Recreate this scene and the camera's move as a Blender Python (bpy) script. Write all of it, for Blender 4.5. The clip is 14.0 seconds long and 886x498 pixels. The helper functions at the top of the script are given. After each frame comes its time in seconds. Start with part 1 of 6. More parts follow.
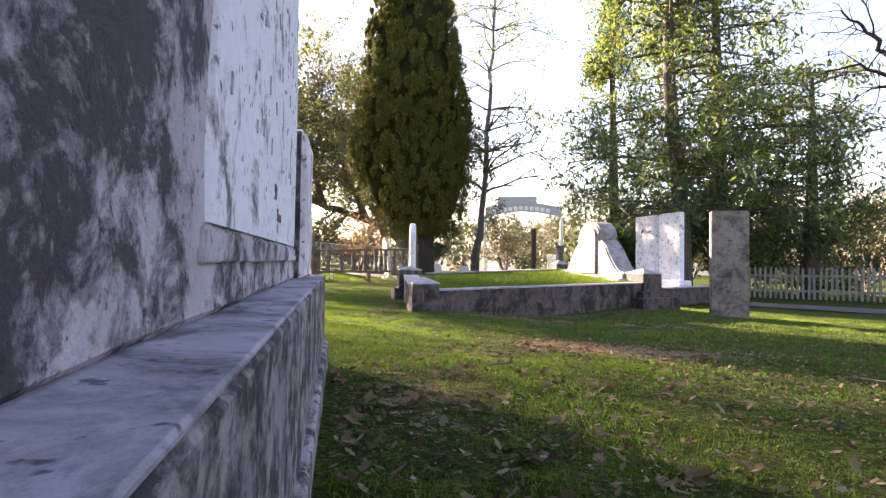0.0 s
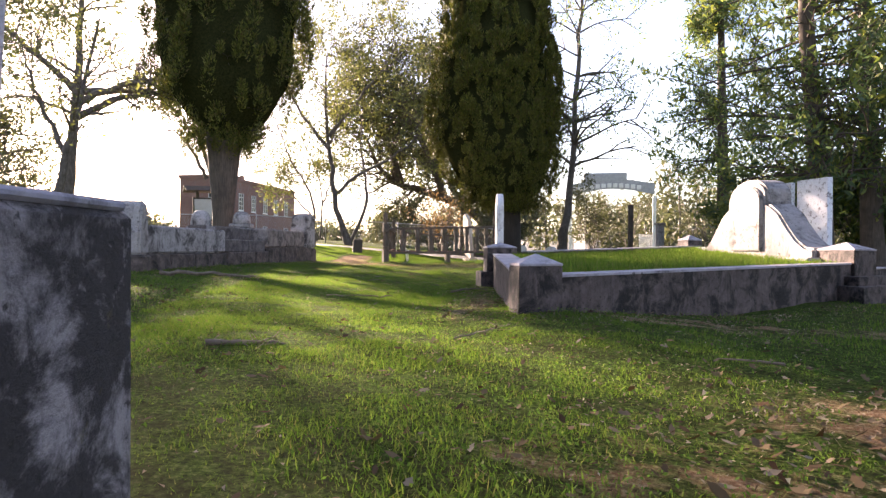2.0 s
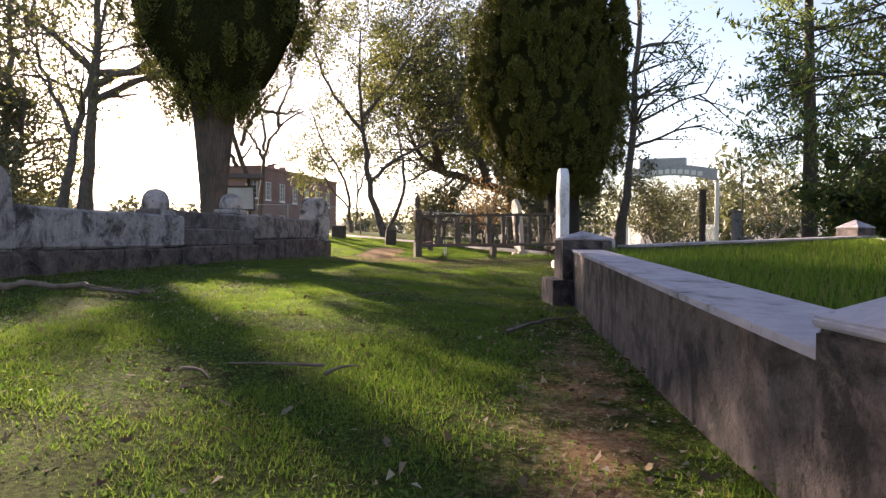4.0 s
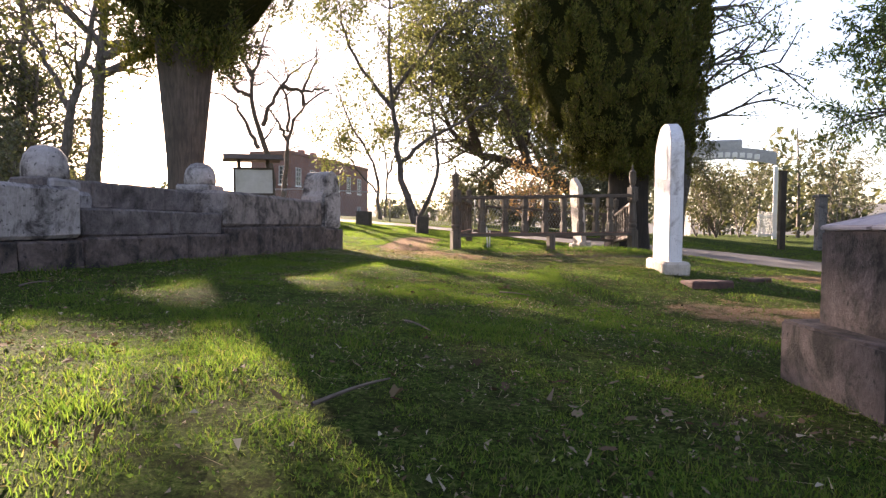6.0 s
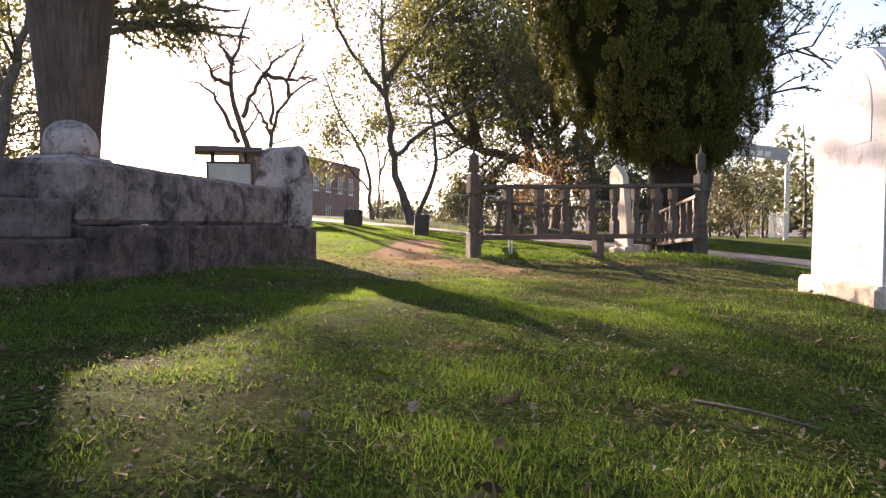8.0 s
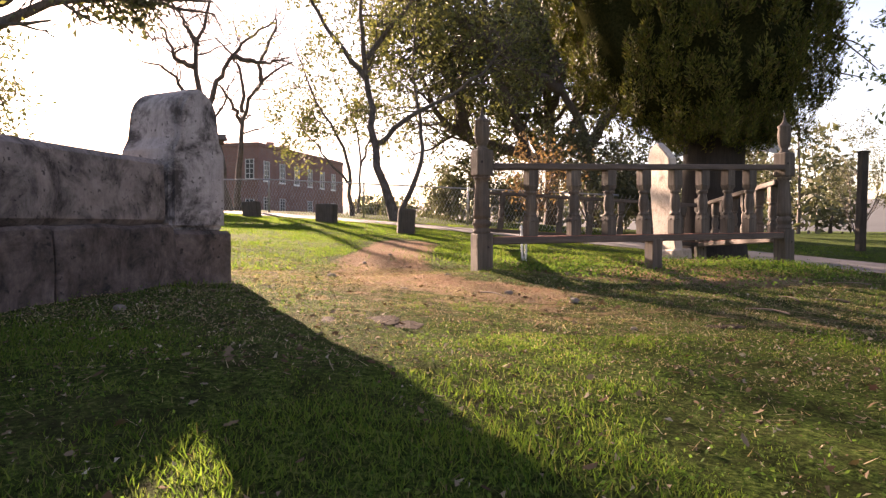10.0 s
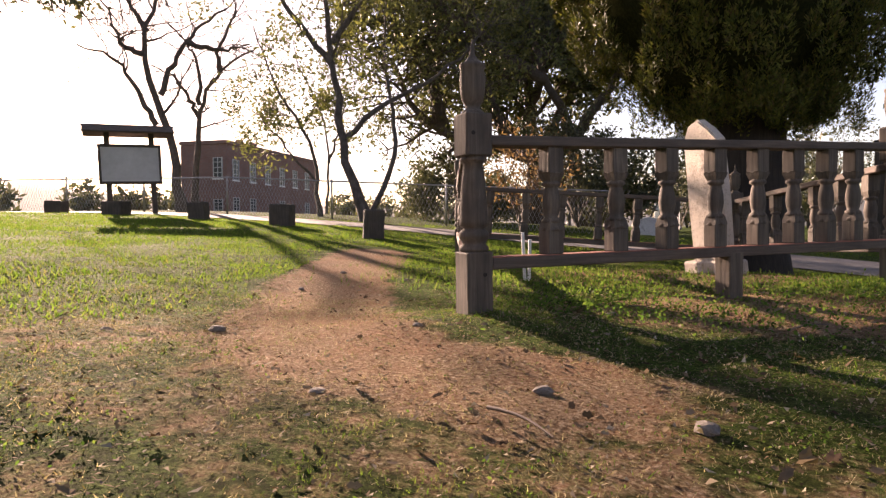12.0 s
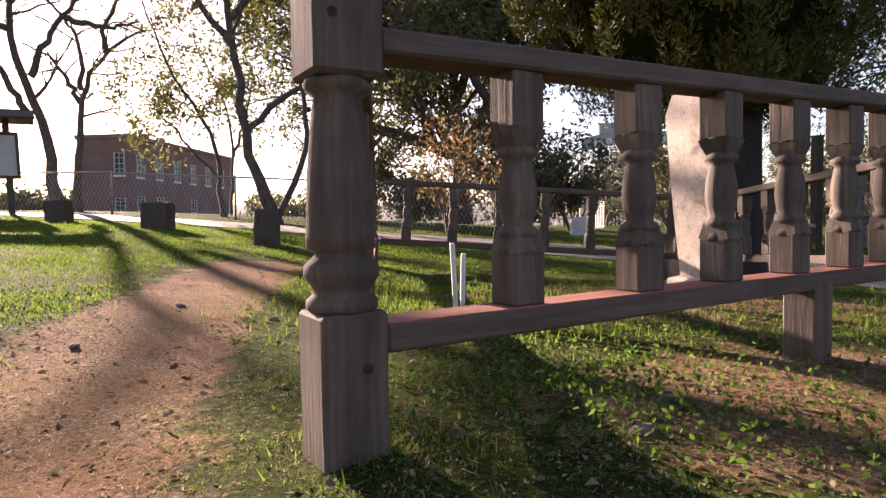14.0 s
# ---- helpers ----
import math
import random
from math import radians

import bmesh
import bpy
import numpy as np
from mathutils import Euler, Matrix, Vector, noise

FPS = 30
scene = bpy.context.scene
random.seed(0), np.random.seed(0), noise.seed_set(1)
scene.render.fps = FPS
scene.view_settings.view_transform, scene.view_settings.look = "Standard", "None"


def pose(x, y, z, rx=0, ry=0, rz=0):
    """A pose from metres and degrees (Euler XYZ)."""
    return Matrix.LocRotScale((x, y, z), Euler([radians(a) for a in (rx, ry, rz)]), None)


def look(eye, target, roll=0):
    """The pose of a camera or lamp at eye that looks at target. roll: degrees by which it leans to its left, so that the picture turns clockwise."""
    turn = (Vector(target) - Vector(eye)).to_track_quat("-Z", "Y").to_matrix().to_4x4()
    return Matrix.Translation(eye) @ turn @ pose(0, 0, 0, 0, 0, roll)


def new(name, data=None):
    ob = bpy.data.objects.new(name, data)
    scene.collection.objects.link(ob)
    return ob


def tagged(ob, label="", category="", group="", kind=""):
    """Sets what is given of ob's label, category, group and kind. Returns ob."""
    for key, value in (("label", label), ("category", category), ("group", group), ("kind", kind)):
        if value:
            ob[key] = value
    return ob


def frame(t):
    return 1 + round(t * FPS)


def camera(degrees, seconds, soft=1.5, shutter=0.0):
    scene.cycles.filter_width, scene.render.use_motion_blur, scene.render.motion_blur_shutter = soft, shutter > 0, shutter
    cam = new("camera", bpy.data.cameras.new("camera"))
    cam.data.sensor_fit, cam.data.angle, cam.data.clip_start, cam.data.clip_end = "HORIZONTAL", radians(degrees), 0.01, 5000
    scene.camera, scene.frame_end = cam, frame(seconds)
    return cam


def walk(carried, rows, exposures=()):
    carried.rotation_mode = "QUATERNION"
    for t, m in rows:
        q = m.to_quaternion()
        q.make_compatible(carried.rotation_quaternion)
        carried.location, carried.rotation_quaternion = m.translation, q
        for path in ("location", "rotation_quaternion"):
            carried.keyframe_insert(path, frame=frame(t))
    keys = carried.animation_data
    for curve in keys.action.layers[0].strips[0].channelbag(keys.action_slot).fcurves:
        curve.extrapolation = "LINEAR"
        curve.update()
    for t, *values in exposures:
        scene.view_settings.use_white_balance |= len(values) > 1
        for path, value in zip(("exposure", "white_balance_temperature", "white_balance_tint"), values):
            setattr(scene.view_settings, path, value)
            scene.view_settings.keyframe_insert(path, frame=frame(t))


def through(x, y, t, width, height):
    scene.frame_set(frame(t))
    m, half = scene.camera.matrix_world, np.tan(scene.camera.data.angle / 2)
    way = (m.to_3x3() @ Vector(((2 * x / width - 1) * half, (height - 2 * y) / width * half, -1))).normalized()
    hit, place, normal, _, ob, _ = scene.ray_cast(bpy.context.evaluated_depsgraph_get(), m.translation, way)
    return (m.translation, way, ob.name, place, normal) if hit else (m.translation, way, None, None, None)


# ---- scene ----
cam = camera(72.0, 14.0, 1.35)
EXPOSURES = [(0, 3.33, 7500, 33), (1.5, 3.2, 7400, 32), (2.5, 2.68, 7250, 29), (3.5, 2.4, 7250, 28), (6.0, 2.8, 7350, 32), (7.3, 2.8, 7350, 33), (8.0, 2.66, 7300, 34), (10.5, 2.6, 7900, 38), (12.5, 2.08, 7500, 38), (14, 2.3, 7100, 39)]
PATH = [
    (0, (0.04, 0.038, 0.548), (0.034, 2.037, 0.618), 0.9),
    (0.5, (-0.029, 0.515, 0.502), (-0.096, 2.513, 0.569), 0.7),
    (1, (-0.07, 1.004, 0.507), (-0.218, 2.998, 0.549), 0.8),
    (1.5, (-0.133, 1.545, 0.521), (-0.347, 3.534, 0.544), 0.8),
    (2, (-0.185, 2.019, 0.497), (-0.451, 4.001, 0.506), 0.6),
    (2.5, (-0.256, 2.662, 0.481), (-0.573, 4.637, 0.477), 0.6),
    (3, (-0.328, 3.225, 0.47), (-0.666, 5.197, 0.467), 0.6),
    (3.5, (-0.412, 3.833, 0.508), (-0.783, 5.799, 0.499), 0.5),
    (6, (-1.165, 6.693, 0.529), (-1.678, 8.626, 0.467), 0.7),
    (6.5, (-1.381, 7.297, 0.518), (-1.894, 9.229, 0.459), 0.5),
    (7, (-1.569, 7.813, 0.502), (-2.074, 9.747, 0.448), 0.5),
    (7.5, (-1.764, 8.331, 0.501), (-2.259, 10.268, 0.449), 0.5),
    (8, (-1.956, 8.841, 0.522), (-2.446, 10.779, 0.465), 0.6),
    (10.5, (-2.619, 11.201, 0.57), (-3.04, 13.155, 0.499), 0.3),
    (11, (-2.724, 11.616, 0.594), (-3.121, 13.574, 0.523), 0.2),
    (11.5, (-2.786, 12.017, 0.599), (-3.17, 13.978, 0.527), 0.1),
    (12, (-2.836, 12.425, 0.624), (-3.209, 14.389, 0.549), -0.2),
    (12.5, (-2.895, 12.795, 0.636), (-3.22, 14.767, 0.558), -0.2),
    (13, (-2.926, 13.198, 0.645), (-3.184, 15.179, 0.564), -0.4),
    (13.5, (-2.95, 13.574, 0.653), (-3.138, 15.563, 0.572), -0.4),
    (14, (-2.942, 13.948, 0.664), (-3.075, 15.942, 0.585), -0.5),
]
walk(cam, [(t, look(eye, target, roll)) for t, eye, target, roll in PATH], EXPOSURES)

# ---------------------------------------------------------------- light
SUN_YAW, SUN_UP = radians(42.3), radians(17.0)
to_sun = Vector((-math.sin(SUN_YAW) * math.cos(SUN_UP), math.cos(SUN_YAW) * math.cos(SUN_UP), math.sin(SUN_UP)))
world = bpy.data.worlds.new("sky")
scene.world = world
world.use_nodes = True
wn, wl = world.node_tree.nodes, world.node_tree.links
sky = wn.new("ShaderNodeTexSky")
sky.sky_type, sky.sun_disc = "NISHITA", False
sky.sun_elevation, sky.sun_rotation = SUN_UP, -SUN_YAW
sky.air_density, sky.dust_density, sky.ozone_density = 1.0, 0.6, 1.2
wn["Background"].inputs["Strength"].default_value = 0.06
wl.new(sky.outputs[0], wn["Background"].inputs["Color"])
sun_data = bpy.data.lights.new("sun", "SUN")
sun_data.energy, sun_data.angle, sun_data.color = 5.0, radians(0.55), (1.0, 0.88, 0.7)
sun = new("sun", sun_data)
sun.matrix_world = look(tuple(to_sun * 80), (0, 0, 0))

# ---------------------------------------------------------------- small tools
rng = np.random.default_rng(7)


def ground_z(x, y):
    """Height of the ground over the plan, for numbers or arrays."""
    x, y = np.asarray(x, float), np.asarray(y, float)
    u, v = np.clip(x, -18, 14) / 10, np.clip(y, -6, 34) / 10
    z = 0.194 - 0.2693 * u - 0.0712 * v + 0.0748 * u * u - 0.1636 * u * v - 0.0295 * v * v
    z = z + 0.0662 * u**3 + 0.0076 * u * u * v + 0.0307 * u * v * v + 0.0228 * v**3
    for bx, by, h, s in ((-0.7, 16.7, 0.13, 1.2), (-4.6, 15.6, -0.1, 1.3), (-0.6, 10.3, -0.08, 0.9), (2.4, 7.2, 0.1, 0.8),
                         (-0.6, 12.5, 0.07, 0.6), (3.2, 20.2, -0.17, 2.5), (-7.5, 22.4, 0.09, 2.0), (-12, 26, 0.1, 3.0), (0.1, 5.0, 0.06, 0.45), (-3.1, 14.9, 0.05, 0.35)):
        z = z + h * np.exp(-((x - bx) ** 2 + (y - by) ** 2) / (2 * s * s))
    return z


def gz(x, y):
    return float(ground_z(x, y))


def mesh_of(name, verts, faces, material=None, smooth=False):
    me = bpy.data.meshes.new(name)
    me.from_pydata([tuple(v) for v in verts], [], [tuple(f) for f in faces])
    if material:
        me.materials.append(material)
    if smooth:
        me.polygons.foreach_set("use_smooth", [True] * len(me.polygons))
    me.update()
    return me


def quads_mesh(name, v, k, material):
    """A mesh from an array of corners, k of them a face."""
    n = len(v) // k
    me = bpy.data.meshes.new(name)
    me.vertices.add(len(v))
    me.vertices.foreach_set("co", np.ascontiguousarray(v, np.float32).ravel())
    me.loops.add(len(v))
    me.loops.foreach_set("vertex_index", np.arange(len(v), dtype=np.int32))
    me.polygons.add(n)
    me.polygons.foreach_set("loop_start", np.arange(n, dtype=np.int32) * k)
    me.materials.append(material)
    me.update(calc_edges=True)
    return me


def part(name, data, material=None, parent=None, label=""):
    """Links a bmesh or mesh as one object under a thing or a part."""
    if isinstance(data, bmesh.types.BMesh):
        me = bpy.data.meshes.new(name)
        data.to_mesh(me)
        data.free()
        data = me
    if material and not data.materials:
        data.materials.append(material)
    ob = new(name, data)
    if parent:
        ob.parent = parent
    if label:
        tagged(ob, label)
    return ob


def thing(name, m, label, category, group="", kind=""):
    ob = new(name)
    ob.empty_display_size = 0.1
    ob.matrix_world = m
    return tagged(ob, label, category, group, kind)


def box_bm(sx, sy, sz, at=(0, 0, 0), bevel=0.0, rough=0.0, cuts=0, seed=0, segments=1):
    """A box that stands on at, with softened and slightly uneven edges."""
    bm = bmesh.new()
    bmesh.ops.create_cube(bm, size=1)
    bmesh.ops.transform(bm, matrix=Matrix.Diagonal((sx, sy, sz, 1)), verts=bm.verts)
    if cuts:
        bmesh.ops.subdivide_edges(bm, edges=bm.edges, cuts=cuts, use_grid_fill=True)
    if bevel:
        es = [e for e in bm.edges if len(e.link_faces) == 2 and e.calc_face_angle(0) > 0.5]
        bmesh.ops.bevel(bm, geom=es, offset=bevel, segments=segments, affect="EDGES", clamp_overlap=True)
    if rough:
        for v in bm.verts:
            q = v.co * 6 + Vector((seed * 3.1, seed * 1.7, seed))
            v.co += noise.noise_vector(q) * rough
    bmesh.ops.translate(bm, vec=Vector(at) + Vector((0, 0, sz / 2)), verts=bm.verts)
    return bm


def merge(*bms):
    out = bmesh.new()
    for b in bms:
        me = bpy.data.meshes.new("t")
        b.to_mesh(me)
        b.free()
        out.from_mesh(me)
        bpy.data.meshes.remove(me)
    return out


def lathe_bm(profile, n=20, at=(0, 0, 0), squash=1.0):
    """A turned shape from (radius, height) pairs."""
    bm = bmesh.new()
    rings = []
    for r, z in profile:
        rings.append([bm.verts.new((at[0] + r * math.cos(2 * math.pi * k / n), at[1] + squash * r * math.sin(2 * math.pi * k / n), at[2] + z)) for k in range(n)])
    for a, b in zip(rings, rings[1:]):
        for k in range(n):
            f = bm.faces.new((a[k], a[(k + 1) % n], b[(k + 1) % n], b[k]))
            f.smooth = True
    bm.faces.new(rings[0][::-1])
    bm.faces.new(rings[-1])
    return bm


def extrude_bm(outline, thick, axis="y", bevel=0.0):
    """An outline of (a, z) pairs made thick across it."""
    bm = bmesh.new()
    vs = [bm.verts.new((a, -thick / 2, z)) for a, z in outline]
    f = bm.faces.new(vs)
    r = bmesh.ops.extrude_face_region(bm, geom=[f])
    bmesh.ops.translate(bm, vec=(0, thick, 0), verts=[g for g in r["geom"] if isinstance(g, bmesh.types.BMVert)])
    bmesh.ops.recalc_face_normals(bm, faces=bm.faces)
    if bevel:
        es = [e for e in bm.edges if len(e.link_faces) == 2 and e.calc_face_angle(0) > 1.0]
        bmesh.ops.bevel(bm, geom=es, offset=bevel, segments=2, affect="EDGES", clamp_overlap=True)
    return bm


def along(p0, p1, z):
    """A frame at p0 with x towards p1, y to its left and z up."""
    d = Vector((p1[0] - p0[0], p1[1] - p0[1], 0))
    return Matrix.Translation((p0[0], p0[1], z)) @ Matrix.Rotation(math.atan2(d.y, d.x), 4, "Z"), d.length


# ---------------------------------------------------------------- materials
def material(name):
    m = bpy.data.materials.new(name)
    m.use_nodes = True
    nt = m.node_tree
    return m, nt, nt.nodes["Principled BSDF"]


def coords(nt, scale=(1, 1, 1), spread=True):
    tc = nt.nodes.new("ShaderNodeTexCoord")
    mp = nt.nodes.new("ShaderNodeMapping")
    mp.inputs["Scale"].default_value = scale
    nt.links.new(tc.outputs["Object"], mp.inputs["Vector"])
    if spread:
        oi = nt.nodes.new("ShaderNodeObjectInfo")
        mul = nt.nodes.new("ShaderNodeVectorMath")
        mul.operation = "SCALE"
        mul.inputs[0].default_value = (31.0, 17.0, 23.0)
        nt.links.new(oi.outputs["Random"], mul.inputs["Scale"])
        nt.links.new(mul.outputs[0], mp.inputs["Location"])
    return mp.outputs[0]


def ramp(nt, src, stops):
    r = nt.nodes.new("ShaderNodeValToRGB")
    el = r.color_ramp.elements
    while len(el) < len(stops):
        el.new(0.5)
    for e, (p, c) in zip(el, stops):
        e.position, e.color = p, (*c, 1) if len(c) == 3 else c
    nt.links.new(src, r.inputs["Fac"])
    return r.outputs["Color"]


def mix(nt, fac, a, b, blend="MIX"):
    m = nt.nodes.new("ShaderNodeMix")
    m.data_type, m.blend_type = "RGBA", blend
    for key, value in (("Factor", fac), ("A", a), ("B", b)):
        sock = [s for s in m.inputs if s.name == key and s.enabled][0]
        if isinstance(value, bpy.types.NodeSocket):
            nt.links.new(value, sock)
        else:
            sock.default_value = value if key == "Factor" else (*value, 1)
    return [s for s in m.outputs if s.enabled][0]


def noise_tex(nt, vec, scale, detail=6, rough=0.6, distort=0.0):
    n = nt.nodes.new("ShaderNodeTexNoise")
    n.inputs["Scale"].default_value, n.inputs["Detail"].default_value = scale, detail
    n.inputs["Roughness"].default_value, n.inputs["Distortion"].default_value = rough, distort
    nt.links.new(vec, n.inputs["Vector"])
    return n.outputs["Fac"]


def bump(nt, bsdf, height, strength=0.3, distance=0.01):
    b = nt.nodes.new("ShaderNodeBump")
    b.inputs["Strength"].default_value, b.inputs["Distance"].default_value = strength, distance
    nt.links.new(height, b.inputs["Height"])
    nt.links.new(b.outputs[0], bsdf.inputs["Normal"])


def stone_mat(name, pale, mid, dark, blotch=2.2, pits=34, streak=0.0, rough=0.85, lo=0.38, hi=0.62, relief=0.5, moss=None, fine=17, run_scale=1.0):
    """Weathered stone: pale and mid grain, dark blotches and pits, streaks that run down."""
    m, nt, bs = material(name)
    vec = coords(nt)
    grain = noise_tex(nt, vec, fine, 9, 0.75)
    base = ramp(nt, grain, ((0.3, mid), (0.7, pale)))
    big = noise_tex(nt, vec, blotch, 10, 0.72, 0.5)
    col = mix(nt, ramp(nt, big, ((lo, (1, 1, 1)), (hi, (0, 0, 0)))), base, dark)
    if streak:
        run = noise_tex(nt, coords(nt, (14, 14, 1.3)), run_scale, 7, 0.75)
        col = mix(nt, ramp(nt, run, ((0.5, (0, 0, 0)), (0.72, (streak,) * 3))), col, dark)
        run2 = noise_tex(nt, coords(nt, (19, 19, 1.9)), run_scale, 7, 0.75)
        col = mix(nt, ramp(nt, run2, ((0.6, (0, 0, 0)), (0.78, (streak * 0.6,) * 3))), col, pale)
    pit = noise_tex(nt, vec, pits, 3, 0.5)
    col = mix(nt, ramp(nt, pit, ((0.64, (0, 0, 0)), (0.7, (0.8, 0.8, 0.8)))), col, tuple(c * 0.5 for c in dark))
    if moss:
        mo = noise_tex(nt, vec, 6, 6, 0.7)
        col = mix(nt, ramp(nt, mo, ((0.66, (0, 0, 0)), (0.74, (0.8, 0.8, 0.8)))), col, moss)
    nt.links.new(col, bs.inputs["Base Color"])
    bs.inputs["Roughness"].default_value = rough
    fine = noise_tex(nt, vec, 60, 8, 0.75)
    hsum = nt.nodes.new("ShaderNodeMath")
    hsum.operation = "ADD"
    nt.links.new(fine, hsum.inputs[0])
    nt.links.new(grain, hsum.inputs[1])
    bump(nt, bs, hsum.outputs[0], relief, 0.006)
    return m


def wood_mat(name, pale, mid, dark, along_axis=(30, 30, 1.6), rough=0.8):
    m, nt, bs = material(name)
    vec = coords(nt, along_axis)
    g = noise_tex(nt, vec, 2.0, 8, 0.65, 0.6)
    col = ramp(nt, g, ((0.22, dark), (0.5, mid), (0.78, pale)))
    blot = noise_tex(nt, coords(nt), 5, 5, 0.6)
    col = mix(nt, ramp(nt, blot, ((0.45, (0, 0, 0)), (0.7, (0.55, 0.55, 0.55)))), col, dark)
    nt.links.new(col, bs.inputs["Base Color"])
    bs.inputs["Roughness"].default_value = rough
    bump(nt, bs, g, 0.5, 0.006)
    return m


def leaf_mat(name, colours, through=0.45, rough=0.55):
    """Leaves whose colour changes from one to the next, and that let light through."""
    m, nt, bs = material(name)
    geo = nt.nodes.new("ShaderNodeNewGeometry")
    stops = [(k / max(1, len(colours) - 1), c) for k, c in enumerate(colours)]
    col = ramp(nt, geo.outputs["Random Per Island"], stops)
    nt.links.new(col, bs.inputs["Base Color"])
    bs.inputs["Roughness"].default_value = rough
    bs.inputs["Specular IOR Level"].default_value = 0.25
    tr = nt.nodes.new("ShaderNodeBsdfTranslucent")
    bright = mix(nt, 1.0, col, (1.15, 1.2, 0.75), "MULTIPLY")
    nt.links.new(bright, tr.inputs["Color"])
    ms = nt.nodes.new("ShaderNodeMixShader")
    ms.inputs[0].default_value = through
    nt.links.new(bs.outputs[0], ms.inputs[1])
    nt.links.new(tr.outputs[0], ms.inputs[2])
    nt.links.new(ms.outputs[0], nt.nodes["Material Output"].inputs["Surface"])
    return m


def plain_mat(name, a, b, scale=8, rough=0.7, relief=0.2, metal=0.0):
    m, nt, bs = material(name)
    vec = coords(nt)
    n = noise_tex(nt, vec, scale, 6, 0.65)
    nt.links.new(ramp(nt, n, ((0.3, a), (0.7, b))), bs.inputs["Base Color"])
    bs.inputs["Roughness"].default_value, bs.inputs["Metallic"].default_value = rough, metal
    bump(nt, bs, noise_tex(nt, vec, scale * 6, 5, 0.7), relief, 0.005)
    return m


def tomb_stone(name, pale, mid, dark, cover, lichen=None, rough=0.8, size=22.0):
    """Old marble with rain-drawn drips of black growth, blotches, fine specks and worn pale scars; cover: how much is dark."""
    m, nt, bs = material(name)
    vec = coords(nt, (1, 1, 1), False)
    grain = noise_tex(nt, vec, 45, 8, 0.75)
    cloud = noise_tex(nt, vec, 3.2, 8, 0.65, 0.4)
    col = mix(nt, ramp(nt, cloud, ((0.38, (0, 0, 0)), (0.62, (1, 1, 1)))), ramp(nt, grain, ((0.3, mid), (0.7, tuple((a + b) / 2 for a, b in zip(pale, mid))))), pale)
    drip = noise_tex(nt, coords(nt, (0.6, 1, 0.7), False), size, 12, 0.72, 0.3)
    spread = noise_tex(nt, coords(nt, (0.7, 1, 1), False), 5.5, 5, 0.6)
    both = nt.nodes.new("ShaderNodeMath")
    both.operation = "MULTIPLY_ADD"
    both.inputs[1].default_value = 0.42
    nt.links.new(spread, both.inputs[0])
    nt.links.new(drip, both.inputs[2])
    edge = 0.935 - 0.36 * cover
    col = mix(nt, ramp(nt, both.outputs[0], ((edge - 0.07, (0, 0, 0)), (edge - 0.01, (0.55, 0.55, 0.55)), (edge + 0.05, (0.96, 0.96, 0.96)))), col, dark)
    scar = noise_tex(nt, coords(nt, (0.6, 1, 0.6), False), size * 2, 7, 0.65)
    col = mix(nt, ramp(nt, scar, ((0.62, (0, 0, 0)), (0.7, (0.55, 0.55, 0.55)))), col, pale)
    speck = noise_tex(nt, vec, 75, 4, 0.6)
    col = mix(nt, ramp(nt, speck, ((0.62, (0, 0, 0)), (0.68, (0.85, 0.85, 0.85)))), col, tuple(c * 0.6 for c in dark))
    if lichen:
        col = mix(nt, ramp(nt, noise_tex(nt, vec, 7, 6, 0.7), ((0.66, (0, 0, 0)), (0.72, (0.7, 0.7, 0.7)))), col, lichen)
    nt.links.new(col, bs.inputs["Base Color"])
    bs.inputs["Roughness"].default_value = rough
    hsum = nt.nodes.new("ShaderNodeMath")
    nt.links.new(grain, hsum.inputs[0])
    nt.links.new(drip, hsum.inputs[1])
    bump(nt, bs, hsum.outputs[0], 1.0, 0.008)
    return m


PLINTH = tomb_stone("weathered_plinth", (0.46, 0.41, 0.43), (0.19, 0.162, 0.168), (0.035, 0.028, 0.03), 0.6, (0.16, 0.13, 0.02), 0.8, 28.0)
LEDGE = stone_mat("ledge_stone", (0.4, 0.38, 0.45), (0.26, 0.245, 0.29), (0.07, 0.062, 0.07), 9, 60, 0.0, lo=0.36, hi=0.54)
DIE = tomb_stone("stained_marble", (0.66, 0.61, 0.66), (0.36, 0.315, 0.34), (0.05, 0.038, 0.042), 0.54)
# marble darkened to hold the shade of the tomb's recess; also colours the letters
REVEAL = tomb_stone("reveal_shade_marble", (0.3, 0.23, 0.22), (0.13, 0.1, 0.097), (0.03, 0.023, 0.023), 0.62)
MARBLE = stone_mat("pale_marble", (0.84, 0.85, 0.9), (0.68, 0.69, 0.75), (0.16, 0.13, 0.14), 9, 60, 0.0, lo=0.36, hi=0.46, fine=40)
SPOTTED = tomb_stone("spotted_marble", (0.82, 0.79, 0.84), (0.6, 0.56, 0.6), (0.06, 0.047, 0.05), 0.36)
WHITE_STONE = stone_mat("white_tablet_marble", (0.74, 0.735, 0.74), (0.6, 0.59, 0.6), (0.27, 0.24, 0.235), 6, 110, 0.35, lo=0.33, hi=0.46, relief=0.4, fine=30)
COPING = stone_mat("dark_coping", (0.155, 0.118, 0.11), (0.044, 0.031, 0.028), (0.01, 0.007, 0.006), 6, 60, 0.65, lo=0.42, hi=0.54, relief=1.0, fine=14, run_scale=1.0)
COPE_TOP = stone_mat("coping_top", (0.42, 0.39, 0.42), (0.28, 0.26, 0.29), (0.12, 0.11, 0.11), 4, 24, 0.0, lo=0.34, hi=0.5)
